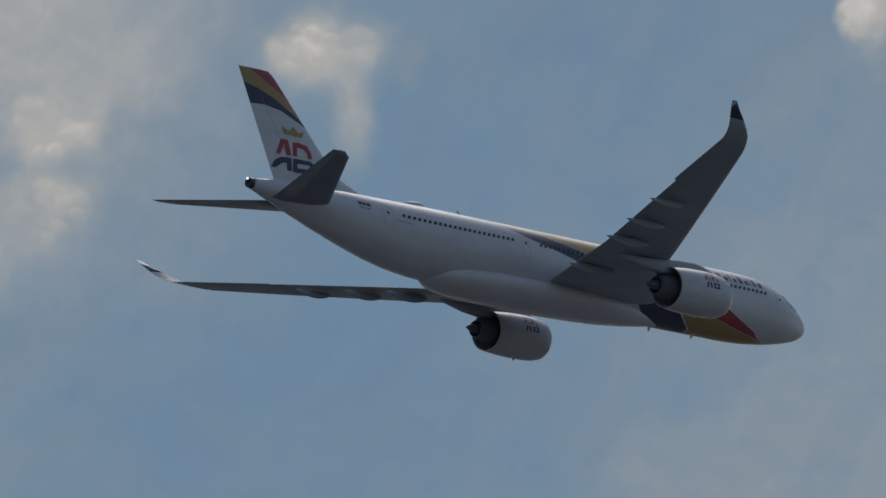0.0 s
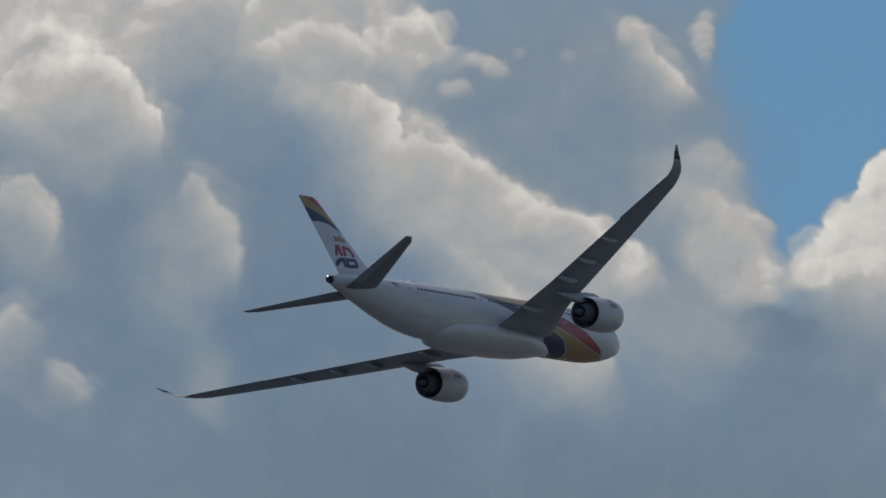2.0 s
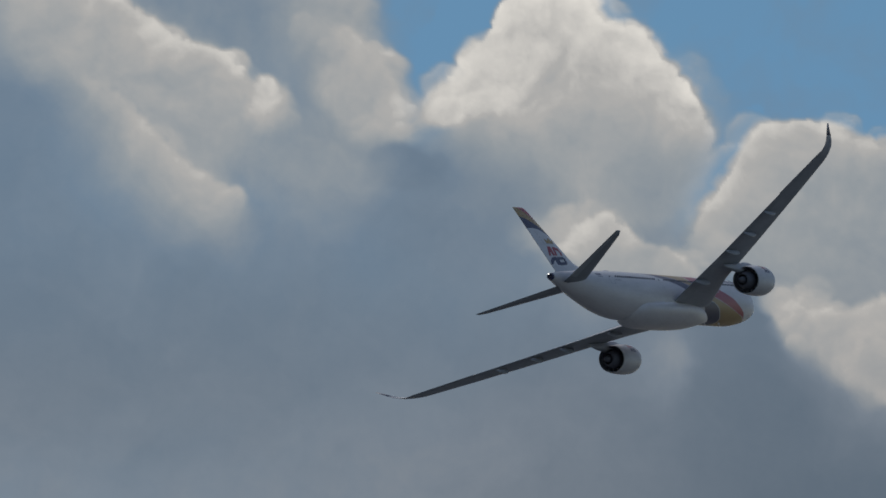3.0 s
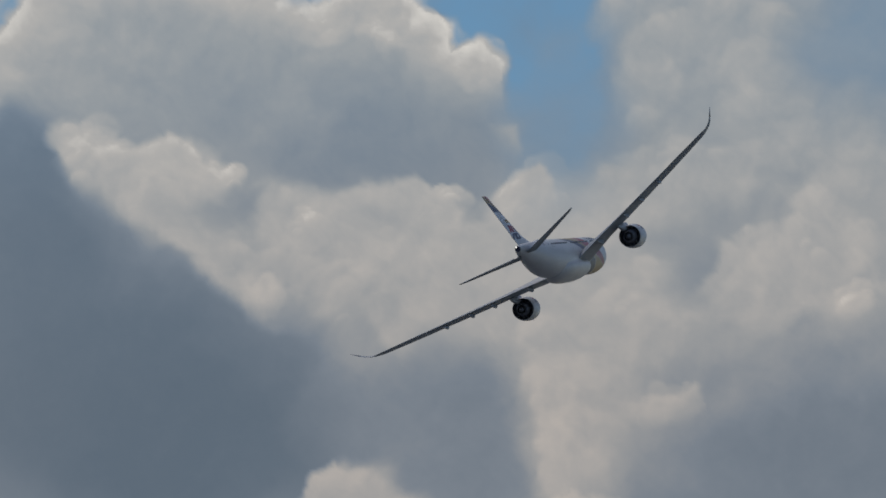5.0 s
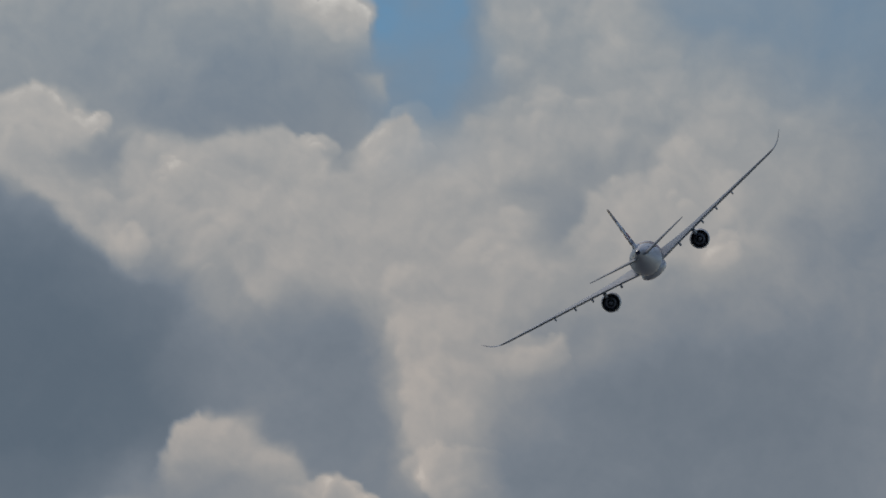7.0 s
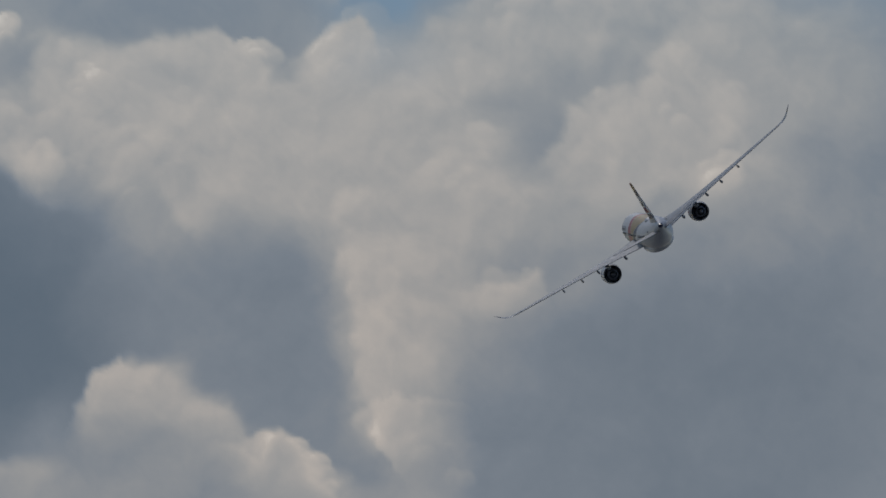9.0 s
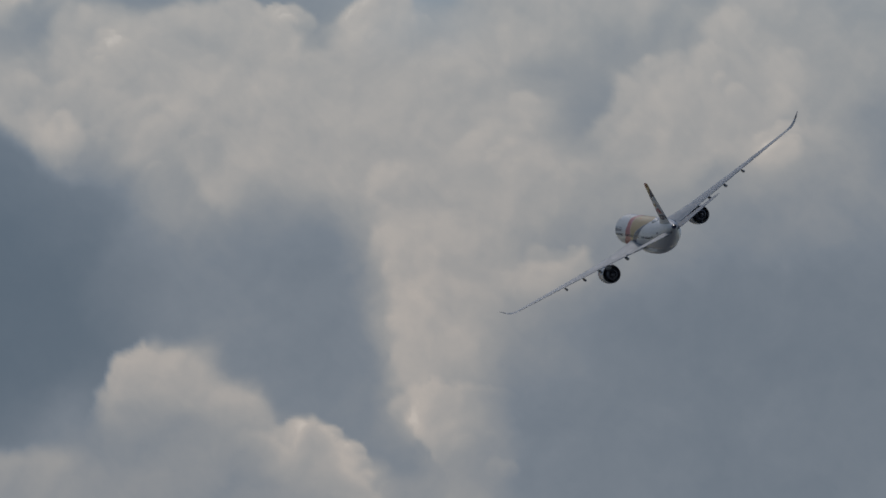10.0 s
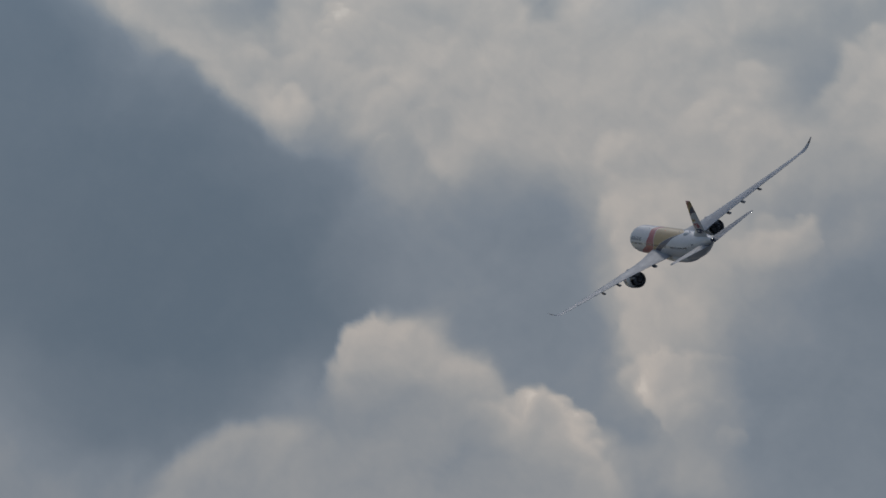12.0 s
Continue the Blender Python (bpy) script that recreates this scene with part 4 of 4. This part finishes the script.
def make_belly(plane):
    xs = np.array([13.5, 11.5, 9.0, 6.0, 2.0, -2.0, -6.0, -9.5, -11.8, -13.4])
    key = np.array([(0.5, 0.42), (1.05, 0.68), (1.7, 0.96), (2.2, 1.18), (2.45, 1.30), (2.50, 1.34), (2.46, 1.32), (2.28, 1.20), (1.85, 0.96), (0.8, 0.5)])
    fine = np.linspace(13.5, -13.4, 64)
    wide = smooth_interp(fine[::-1], xs[::-1], key[::-1, 0])[::-1]
    high = smooth_interp(fine[::-1], xs[::-1], key[::-1, 1])[::-1]
    rings = fairing_rings([(x, -2.34, w, h) for x, w, h in zip(fine, wide, high)], 2.0)
    part("belly_fairing", outward(mesh_of("belly_fairing", *loft(rings), M_WHITE)), plane, "bulged white fairing under the wing roots")


def airfoil(thick, n=22, camber=0.015):
    """Stations along the chord, half thickness and camber, as shares of the chord."""
    u = (1 - np.cos(np.linspace(0, math.pi, n))) / 2
    half = lambda c: 5 * thick * (0.2969 * np.sqrt(c) - 0.126 * c - 0.3516 * c ** 2 + 0.2843 * c ** 3 - 0.1015 * c ** 4) + 0.0015
    return u, half(u), camber * np.sin(math.pi * u)


def wing_ring(le, te, thick, normal, n=22, camber=0.015):
    le, te, normal = np.array(le, float), np.array(te, float), np.array(normal, float)
    u, h, c = airfoil(thick, n, camber)
    chord = np.linalg.norm(te - le)
    top = [le + (te - le) * a + normal * chord * (b + k) for a, b, k in zip(u, h, c)]
    low = [le + (te - le) * a + normal * chord * (k - b) for a, b, k in zip(u, h, c)]
    return [tuple(p) for p in top[::-1] + low[1:]]


def wing_z(y):
    return -1.25 + 0.14 * (y - 2.8) + 0.0003 * (y - 2.8) ** 2


def wing_le(y):
    return 8.9 - 0.68 * (y - 2.8) + (0.45 * max(0, 7 - y) if y < 7 else 0)


def wing_te(y):
    return float(np.interp(y, [0, 2.8, 10.0, 21.55, 21.65, 29.0], [-1.2, -1.75, -3.6, -8.35, -8.7, -11.6]))


def wing_twist(y):
    """Half the rise of the leading over the trailing edge: the wing washes out towards its tip."""
    return math.tan(radians(float(np.interp(y, [0, 10, 29], [3.3, 0.0, -4.1])))) * (wing_le(y) - wing_te(y)) / 2


def make_wing(plane, side):
    rings = []
    for y in np.concatenate([np.linspace(0.5, 10, 12), np.linspace(11, 21.5, 11), [21.58, 21.64], np.linspace(22.4, 28.5, 7)]):
        thick = float(np.interp(y, [0, 10, 29], [0.145, 0.115, 0.10]))
        lift = wing_twist(y)
        rings.append(wing_ring((wing_le(y), side * y, wing_z(y) + lift), (wing_te(y), side * y, wing_z(y) - lift), thick, (0, 0, 1)))
    # the tip sweeps back and curls upwards
    for y, le, te, z, tilt in ((29.3, -9.2, -11.85, 2.72, 12), (29.95, -9.8, -12.15, 3.0, 26), (30.45, -10.5, -12.45, 3.34, 42), (30.9, -11.3, -12.8, 3.78, 57), (31.3, -12.15, -13.12, 4.24, 66), (31.77, -13.0, -13.45, 4.75, 72)):
        t = radians(tilt)
        rings.append(wing_ring((le, side * y, z), (te, side * y, z - 0.02), 0.085, (0, -side * math.sin(t), math.cos(t))))
    wing = part("wing", outward(mesh_of("wing", *loft(rings), M_GREY)), plane, "long grey swept wing with an upturned tip")
    # navy tip
    tip = [wing_ring((le + 0.02, side * (y + 0.004), z), (te - 0.02, side * (y + 0.004), z - 0.02), 0.10, (0, -side * math.sin(radians(tl)), math.cos(radians(tl)))) for y, le, te, z, tl in
           ((30.9, -11.3, -12.81, 3.785, 57), (31.1, -11.72, -12.97, 4.015, 62), (31.305, -12.15, -13.14, 4.25, 66), (31.78, -13.01, -13.47, 4.78, 72))]
    part("wing_tip", outward(mesh_of("wing_tip", *loft(tip), M_NAVY)), wing, "navy wing tip")
    # slats along the leading edge and flaps along the trailing edge, each a panel of its own
    def panel(name, y0, y1, f0, f1, below, material, lift):
        top = []
        for y in np.linspace(y0, y1, 6):
            le, te, zc = wing_le(y), wing_te(y), wing_z(y)
            chord = le - te
            thick = float(np.interp(y, [0, 10, 29], [0.145, 0.115, 0.10]))
            line = []
            for f in f0 + (f1 - f0) * np.linspace(0, 1, 13) ** 2:
                h = 5 * thick * (0.2969 * math.sqrt(f) - 0.126 * f - 0.3516 * f ** 2 + 0.2843 * f ** 3 - 0.1015 * f ** 4)
                c = 0.015 * math.sin(math.pi * f)
                z = zc + wing_twist(y) * (1 - 2 * f) + chord * (c + (-h if below else h))
                line.append((le - chord * f, side * y, z + (-lift if below else lift)))
            top.append(line)
        low = [[(x, yy, z + (0.05 if below else -0.05)) for x, yy, z in line] for line in top]
        rings = [a + b[::-1] for a, b in zip(top, low)]
        part(name, outward(mesh_of(name, *loft(rings), material, False)), wing)
    for y0, y1 in ((3.6, 9.6), (10.1, 15.5), (15.6, 21.4)):
        panel("flap", y0, y1, 0.74, 0.985, True, M_FLAP, 0.035)
        panel("flap_top", y0, y1, 0.76, 0.985, False, M_FLAP, 0.022)
    panel("aileron", 21.7, 28.0, 0.76, 0.985, True, M_FLAP, 0.035)
    for y0, y1 in ((4.2, 8.6), (10.6, 14.7), (14.8, 19.0), (19.1, 23.4), (23.5, 28.2)):
        panel("slat", y0, y1, 0.004, 0.10, True, M_GREY, 0.03)
        panel("slat_top", y0, y1, 0.004, 0.13, False, M_GREY, 0.022)
    # canoe-shaped fairings over the flap tracks
    for y, length, fat in ((6.3, 5.2, 0.36), (11.8, 4.8, 0.32), (15.1, 4.4, 0.29), (18.9, 4.0, 0.26)):
        x1 = wing_te(y) - 1.15
        stations = []
        for f in np.linspace(0, 1, 16):
            w = fat * max(0.03, math.sin(math.pi * f ** 0.8) ** 0.7)
            stations.append((x1 + length * (1 - f), wing_z(y) - wing_twist(y) * 0.6 - 0.42 - 0.14 * math.sin(math.pi * f), 0.62 * w, 1.15 * w))
        rings = [[(px, py + side * y, pz) for px, py, pz in r] for r in fairing_rings(stations, 2.2, 16)]
        part("flap_track_fairing", outward(mesh_of("fairing", *loft(rings), M_CANOE)), wing)
    return wing


ENGINE_X = -0.95


def lathe(name, profile, y, z, material, seg=56, caps=False):
    rings = [[(x + ENGINE_X, y + r * math.cos(a), z + r * math.sin(a)) for a in np.linspace(0, 2 * math.pi, seg, False)] for x, r in profile]
    return mesh_of(name, *loft(rings, True, caps), material)


def nacelle_radius(x):
    return float(smooth_interp(x, np.array([4.6, 5.5, 6.7, 8.2, 9.5, 10.35, 10.75]), np.array([1.60, 1.69, 1.77, 1.80, 1.75, 1.62, 1.46])))


def make_engine(plane, side):
    y, z = side * 9.6, -2.72
    xs = np.linspace(10.45, 4.6, 28)
    shell = [(x, nacelle_radius(x)) for x in xs] + [(4.62, 1.55), (5.6, 1.48), (6.6, 1.42)]
    engine = part("engine", outward(lathe("engine", shell, y, z, M_NACELLE)), plane, "white engine nacelle with a dark fan outlet")
    lip = [(10.47, 1.60), (10.65, 1.53), (10.75, 1.45), (10.72, 1.36), (10.45, 1.31), (9.9, 1.32)]
    part("intake_lip", lathe("intake_lip", lip, y, z, M_METAL), engine, "bare metal intake lip")
    part("intake_duct", lathe("intake_duct", [(10.0, 1.33), (9.2, 1.42), (8.9, 1.42), (8.88, 0.4)], y, z, M_DUCT), engine)
    part("spinner", lathe("spinner", [(8.9, 0.45), (9.3, 0.30), (9.6, 0.02)], y, z, M_DUCT, 32, True), engine)
    part("fan_duct", lathe("fan_duct", [(4.7, 1.54), (5.6, 1.47), (6.4, 1.41), (6.45, 0.9)], y, z, M_DUCT), engine, "dark fan outlet duct")
    core = [(6.5, 1.0), (5.4, 1.06), (4.6, 1.0), (3.8, 0.80), (3.3, 0.66), (3.33, 0.62), (4.2, 0.6)]
    part("core_nozzle", outward(lathe("core_nozzle", core, y, z, M_HOT, 40)), engine, "heat-stained core nozzle")
    part("exhaust_cone", outward(lathe("exhaust_cone", [(4.3, 0.50), (3.4, 0.42), (2.7, 0.25), (2.25, 0.03)], y, z, M_HOT, 32, True)), engine)
    # outlet guide vanes between core and shell
    for k in range(14):
        a = 2 * math.pi * k / 14
        verts = []
        for x in (6.4, 5.7):
            for r in (0.95, 1.40):
                for w in (-0.03, 0.03):
                    verts.append((x + ENGINE_X, y + r * math.cos(a) - w * math.sin(a), z + r * math.sin(a) + w * math.cos(a)))
        faces = [(0, 1, 3, 2), (4, 6, 7, 5), (0, 4, 5, 1), (2, 3, 7, 6), (0, 2, 6, 4), (1, 5, 7, 3)]
        part("outlet_vane", mesh_of("outlet_vane", verts, faces, M_DUCT, False), engine)
    # badge on both flanks: slanted red and navy shapes with a gold cap
    def badge(flank, dx, wide, t0, t1, material, slant=0.0):
        verts = []
        for off in (0.012, -0.02):
            for i in range(3):
                for j in range(3):
                    t = radians(t0 + (t1 - t0) * j / 2)
                    x = 8.9 - dx - wide * i / 2 + slant * j / 2 if flank > 0 else 7.3 + dx + wide * i / 2 - slant * j / 2
                    r = nacelle_radius(x) + off
                    verts.append((x + ENGINE_X, y + flank * r * math.cos(t), z + r * math.sin(t)))
        faces = [(i * 3 + j, i * 3 + j + 1, i * 3 + j + 4, i * 3 + j + 3) for i in range(2) for j in range(2)]
        rim = [0, 1, 2, 5, 8, 7, 6, 3]
        faces += [(a, b, b + 9, a + 9) for a, b in zip(rim, rim[1:] + rim[:1])]
        part("badge_shape", mesh_of("badge", verts, faces, material, False), engine)
    for flank in (1, -1):
        for dx, wide, t0, t1, mat, slant in ((0.0, 0.2, 22, 38, M_RED, -0.28), (0.56, 0.2, 22, 38, M_RED, 0.28), (0.9, 0.2, 22, 38, M_RED, 0), (1.1, 0.36, 33, 38, M_RED, 0), (1.42, 0.2, 22, 33, M_RED, 0),
                                             (0.05, 0.2, 3, 18, M_NAVY, -0.16), (0.52, 0.2, 3, 18, M_NAVY, 0.05), (0.9, 0.2, 3, 18, M_NAVY, 0), (1.42, 0.2, 3, 18, M_NAVY, 0),
                                             (1.05, 0.4, 3, 7, M_NAVY, 0), (1.05, 0.4, 14, 18, M_NAVY, 0), (0.3, 1.1, 43, 48, M_GOLD, 0)):
            badge(flank, dx, wide, t0, t1, mat, slant)
    # drain mast below the cowl
    part("drain_mast", mesh_of("drain_mast", [(7.0, y - 0.04, z - 1.7), (7.0, y + 0.04, z - 1.7), (6.7, y + 0.04, z - 1.7), (6.7, y - 0.04, z - 1.7), (6.7, y - 0.03, z - 2.0), (6.7, y + 0.03, z - 2.0), (6.55, y + 0.03, z - 2.0), (6.55, y - 0.03, z - 2.0)],
         [(0, 1, 5, 4), (1, 2, 6, 5), (2, 3, 7, 6), (3, 0, 4, 7), (4, 5, 6, 7)], M_NACELLE, False), engine)
    # pylon
    rings = []
    for x, zt, zb, w in ((8.9, -0.72, -0.95, 0.05), (8.0, -0.5, -1.2, 0.2), (7.0, -0.35, -1.4, 0.28), (5.0, -0.4, -1.5, 0.32), (3.0, -0.6, -1.7, 0.32), (1.0, -0.75, -1.5, 0.28), (-0.8, -0.8, -1.15, 0.15), (-1.6, -0.82, -0.95, 0.04)):
        rings.append([(x, y + w * a, zb + (zt - zb) * b) for a, b in ((-1, 0.15), (-0.6, 0), (0.6, 0), (1, 0.15), (1, 0.85), (0.6, 1), (-0.6, 1), (-1, 0.85))])
    part("pylon", outward(mesh_of("pylon", *loft(rings), M_FAIR)), plane, "grey engine pylon under the wing")


def make_tailplane(plane, side):
    rings = []
    for f in np.linspace(0, 1, 14):
        y = 0.6 + 9.05 * f
        le, te = -24.3 - 6.5 * f, -30.0 - 2.65 * f
        if f > 0.93:
            le -= 0.55
        z = 0.96 + 0.156 * y
        rings.append(wing_ring((le, side * y, z), (te, side * y, z), 0.10, (0, 0, 1), 12, -0.005))
    ob = part("tailplane", outward(mesh_of("tailplane", *loft(rings), M_STAB)), plane, "dark grey swept tailplane")
    verts = []
    for f in (0.12, 0.5, 0.96):
        y = 0.6 + 9.05 * f
        le, te = -24.3 - 6.5 * f, -30.0 - 2.65 * f
        z = 0.96 + 0.156 * y
        for g, h in ((0.72, -0.042), (0.98, -0.006), (0.98, 0.006), (0.72, 0.042)):
            verts.append((le + (te - le) * g, side * y, z + (le - te) * h))
    faces = [(i * 4 + j, i * 4 + (j + 1) % 4, i * 4 + 4 + (j + 1) % 4, i * 4 + 4 + j) for i in range(2) for j in range(4)] + [(0, 1, 2, 3), (8, 9, 10, 11)]
    part("elevator", outward(mesh_of("elevator", verts, faces, M_FLAP, False)), ob)


def fin_edges(z):
    le = -22.1 - 0.935 * (z - 3.2)
    if z < 4.0:
        le += 1.55 * (4.0 - z) ** 1.3
    if z > 10.4:
        le -= 0.45 * (z - 10.4) ** 1.5
    te = -29.2 - 0.41 * (z - 2.6)
    return le, te


def fin_half(x, z):
    le, te = fin_edges(z)
    c = min(1.0, max(0.0, (le - x) / (le - te)))
    return (le - te) * 5 * 0.10 * (0.2969 * math.sqrt(c) - 0.126 * c - 0.3516 * c ** 2 + 0.2843 * c ** 3 - 0.1015 * c ** 4) + 0.01


def make_fin(plane):
    rings, zs = [], np.concatenate([np.linspace(2.1, 10.4, 44), [10.6, 10.75, 10.85, 10.92]])
    for z in zs:
        le, te = fin_edges(z)
        rings.append(wing_ring((le, 0, z), (te, 0, z), 0.10 if z < 10.8 else 0.05, (0, 1, 0), 24, 0))
    me = outward(mesh_of("fin", *loft(rings), M_FIN))
    co = np.array([v.co[:] for v in me.vertices])
    ends = np.array([fin_edges(z) for z in co[:, 2]])
    u = (co[:, 0] - ends[:, 1]) / (ends[:, 0] - ends[:, 1])
    z = co[:, 2]
    low = np.interp(u, [0, 0.3, 0.6, 1], [8.2, 8.25, 8.0, 7.0])
    mid = np.interp(u, [0, 0.3, 0.6, 1], [9.75, 9.45, 8.85, 7.4])
    top = np.interp(u, [0, 0.25, 0.5, 1], [11.6, 11.0, 10.4, 8.9])
    set_fields(me, {"sweep_navy": z - low, "sweep_line": z - 99, "sweep_rim": z - 99, "sweep_gold": z - mid, "sweep_red": z - top, "sweep_nose": z - 99})
    fin = part("fin", me, plane, "white tail fin with red, gold and navy bands")
    for k in range(2):  # rudder gap, one on each side
        side = 1 - 2 * k
        verts = []
        for zz in np.linspace(3.0, 10.4, 12):
            le, te = fin_edges(zz)
            for c in (0.690, 0.697):
                x = le + (te - le) * c
                verts.append((x, side * (fin_half(x, zz) + 0.006), zz))
        part("rudder_seam", mesh_of("rudder_seam", verts, [(2 * i, 2 * i + 1, 2 * i + 3, 2 * i + 2) for i in range(11)], M_LINE, False), fin)

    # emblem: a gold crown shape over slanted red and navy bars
    def emblem(name, outline, material, label=""):
        outline = [(-29.43 + 0.94 * (x + 29.25), zz - 0.15 if zz < 6.1 else 6.2 + 0.78 * (zz - 6.25)) for x, zz in outline]
        for side in (1, -1):
            n = len(outline)
            mx, mz = sum(p[0] for p in outline) / n, sum(p[1] for p in outline) / n
            verts = [(x, side * (fin_half(x, zz) + 0.045), zz) for x, zz in outline] + [(x, side * (fin_half(x, zz) - 0.02), zz) for x, zz in outline]
            faces = [tuple(range(n))] + [(i, (i + 1) % n, n + (i + 1) % n, n + i) for i in range(n)]
            part(name, outward(mesh_of(name, verts, faces, material, False)), fin, label)
    emblem("crown_shape", [(-28.0, 6.35), (-26.1, 6.25), (-25.85, 6.95), (-26.5, 6.65), (-27.0, 7.2), (-27.5, 6.7), (-28.25, 7.05)], M_GOLD, "gold crown shape")
    emblem("emblem_bar", [(-28.85, 4.85), (-28.45, 4.85), (-28.0, 5.75), (-28.0, 6.0), (-28.35, 6.0)], M_RED)
    emblem("emblem_bar", [(-28.0, 6.0), (-28.0, 5.5), (-27.75, 4.85), (-27.3, 4.85), (-27.65, 6.0)], M_RED)
    emblem("emblem_bar", [(-27.1, 4.85), (-26.7, 4.85), (-26.7, 5.9), (-27.1, 5.9)], M_RED)
    emblem("emblem_bar", [(-26.7, 5.6), (-25.9, 5.5), (-25.55, 5.2), (-25.5, 4.85), (-25.1, 4.85), (-25.15, 5.3), (-25.6, 5.8), (-26.7, 5.95)], M_RED)
    emblem("emblem_bar", [(-29.35, 3.75), (-28.9, 3.75), (-28.2, 4.2), (-27.75, 4.25), (-27.75, 4.65), (-28.4, 4.6), (-29.0, 4.3)], M_NAVY)
    emblem("emblem_bar", [(-27.75, 4.65), (-27.75, 4.25), (-27.7, 3.65), (-27.25, 3.65), (-27.3, 4.65)], M_NAVY)
    emblem("emblem_bar", [(-27.1, 3.6), (-26.7, 3.6), (-26.7, 4.65), (-27.1, 4.65)], M_NAVY)
    emblem("emblem_bar", [(-26.7, 3.6), (-25.2, 3.65), (-25.2, 4.0), (-26.7, 3.95)], M_NAVY)
    emblem("emblem_bar", [(-26.7, 4.3), (-25.2, 4.35), (-25.2, 4.65), (-26.7, 4.65)], M_NAVY)
    emblem("emblem_bar", [(-25.3, 3.8), (-24.9, 3.8), (-24.9, 4.5), (-25.3, 4.6)], M_NAVY)


def make_small_parts(plane):
    # satellite dome and aerials on the crown and keel
    rings = fairing_rings([(-13.2 - 3.0 * f, 2.76, 0.75 * max(0.04, math.sin(math.pi * f ** 0.75)) ** 0.6, 0.42 * max(0.04, math.sin(math.pi * f ** 0.75)) ** 0.7) for f in np.linspace(0, 1, 14)], 2.2, 24)
    part("antenna_dome", outward(mesh_of("antenna_dome", *loft(rings), M_WHITE)), plane, "low white antenna dome on the crown")
    for x, z, h in ((-9.2, 2.80, 0.45), (14.0, 2.80, 0.4), (12.4, -2.80, -0.5), (17.5, -2.80, -0.4)):
        verts = [(x + 0.25, 0, z), (x, 0.03, z), (x - 0.25, 0, z), (x, -0.03, z), (x - 0.12, 0.015, z + h), (x - 0.3, 0, z + h), (x - 0.12, -0.015, z + h)]
        part("blade_aerial", mesh_of("blade_aerial", verts, [(0, 1, 4), (1, 2, 5, 4), (2, 3, 6, 5), (3, 0, 4, 6), (4, 5, 6)], M_WHITE, False), plane)
    for name, p, r, mat, label in (("beacon_light", (1.5, 0, 2.86), 0.06, M_BEACON, "red beacon on the crown"), ("beacon_light", (4.0, 0, -3.36), 0.06, M_BEACON, "red beacon under the belly"),
                                   ("strobe_light", (-32.0, 0, 2.3), 0.09, M_STROBE, "white light at the tail's end")):
        bm = bmesh.new()
        bmesh.ops.create_icosphere(bm, subdivisions=2, radius=r, matrix=Matrix.Translation(p))
        me = bpy.data.meshes.new(name)
        bm.to_mesh(me)
        bm.free()
        me.materials.append(mat)
        part(name, me, plane, label)


airliner = new("airliner")
tagged(airliner, "white twin-engine jet airliner with navy, gold and red bands, banking away", "airplane")
hull = make_fuselage(airliner)
make_windows(hull)
make_belly(airliner)
for flank_side in (1, -1):
    make_wing(airliner, flank_side)
    make_engine(airliner, flank_side)
    make_tailplane(airliner, flank_side)
make_fin(airliner)
make_small_parts(airliner)


def motions():
    walk(airliner, [
        (0, pose(-208.87, 370.99, 147.87, 2.57, -5.55, 76.30)),
        (0.5, pose(-185.66, 417.76, 150.11, -1.61, -7.30, 74.91)),
        (1, pose(-159.28, 466.60, 151.23, -4.93, -7.76, 74.40)),
        (1.5, pose(-136.85, 514.13, 151.29, -9.51, -8.03, 74.02)),
        (2, pose(-111.22, 562.03, 151.68, -15.58, -8.91, 74.02)),
        (2.5, pose(-87.73, 609.93, 154.10, -20.44, -9.80, 74.07)),
        (2.7, pose(-78.40, 628.70, 155.07, -21.95, -10.22, 74.27)),
        (4.3, pose(-12.87, 765.58, 168.80, -30.21, -12.74, 77.58)),
        (4.5, pose(-6.16, 782.54, 171.27, -30.68, -12.72, 78.19)),
        (5, pose(9.60, 825.24, 177.58, -31.81, -12.57, 79.75)),
        (5.5, pose(22.11, 867.27, 184.23, -33.35, -12.49, 81.22)),
        (6, pose(33.78, 907.05, 190.49, -35.10, -12.47, 82.85)),
        (6.5, pose(42.58, 947.07, 196.93, -35.80, -12.44, 84.64)),
        (7, pose(49.66, 986.81, 203.19, -35.30, -12.51, 86.67)),
        (9, pose(59.68, 1000.57, 199.92, -36.33, -12.40, 92.18)),
        (9.5, pose(57.13, 1020.59, 201.63, -35.65, -12.33, 94.19)),
        (10, pose(53.81, 1004.94, 196.78, -34.99, -12.14, 96.28)),
        (10.5, pose(48.38, 1031.15, 199.89, -35.87, -11.93, 98.17)),
        (11, pose(40.60, 1062.88, 203.55, -36.28, -12.22, 100.07)),
        (11.5, pose(31.35, 1095.03, 207.73, -36.50, -12.28, 102.31)),
        (12, pose(19.57, 1126.89, 212.01, -35.58, -12.31, 104.51)),
    ])
    # the clouds come nearer while the aircraft turns away
    def near(zoom):
        return Matrix.Translation(-(1 - 1 / zoom) * SKY_R * CLOUD_WAY)
    walk(clouds, [(0, near(1.0)), (4.3, near(1.0)), (7, near(1.004)), (7.2, near(1.01)), (9, near(1.152)), (9.5, near(1.146)),
                  (10, near(1.2165)), (10.5, near(1.2225)), (11, near(1.219)), (11.5, near(1.215)), (12, near(1.2125))])


motions()
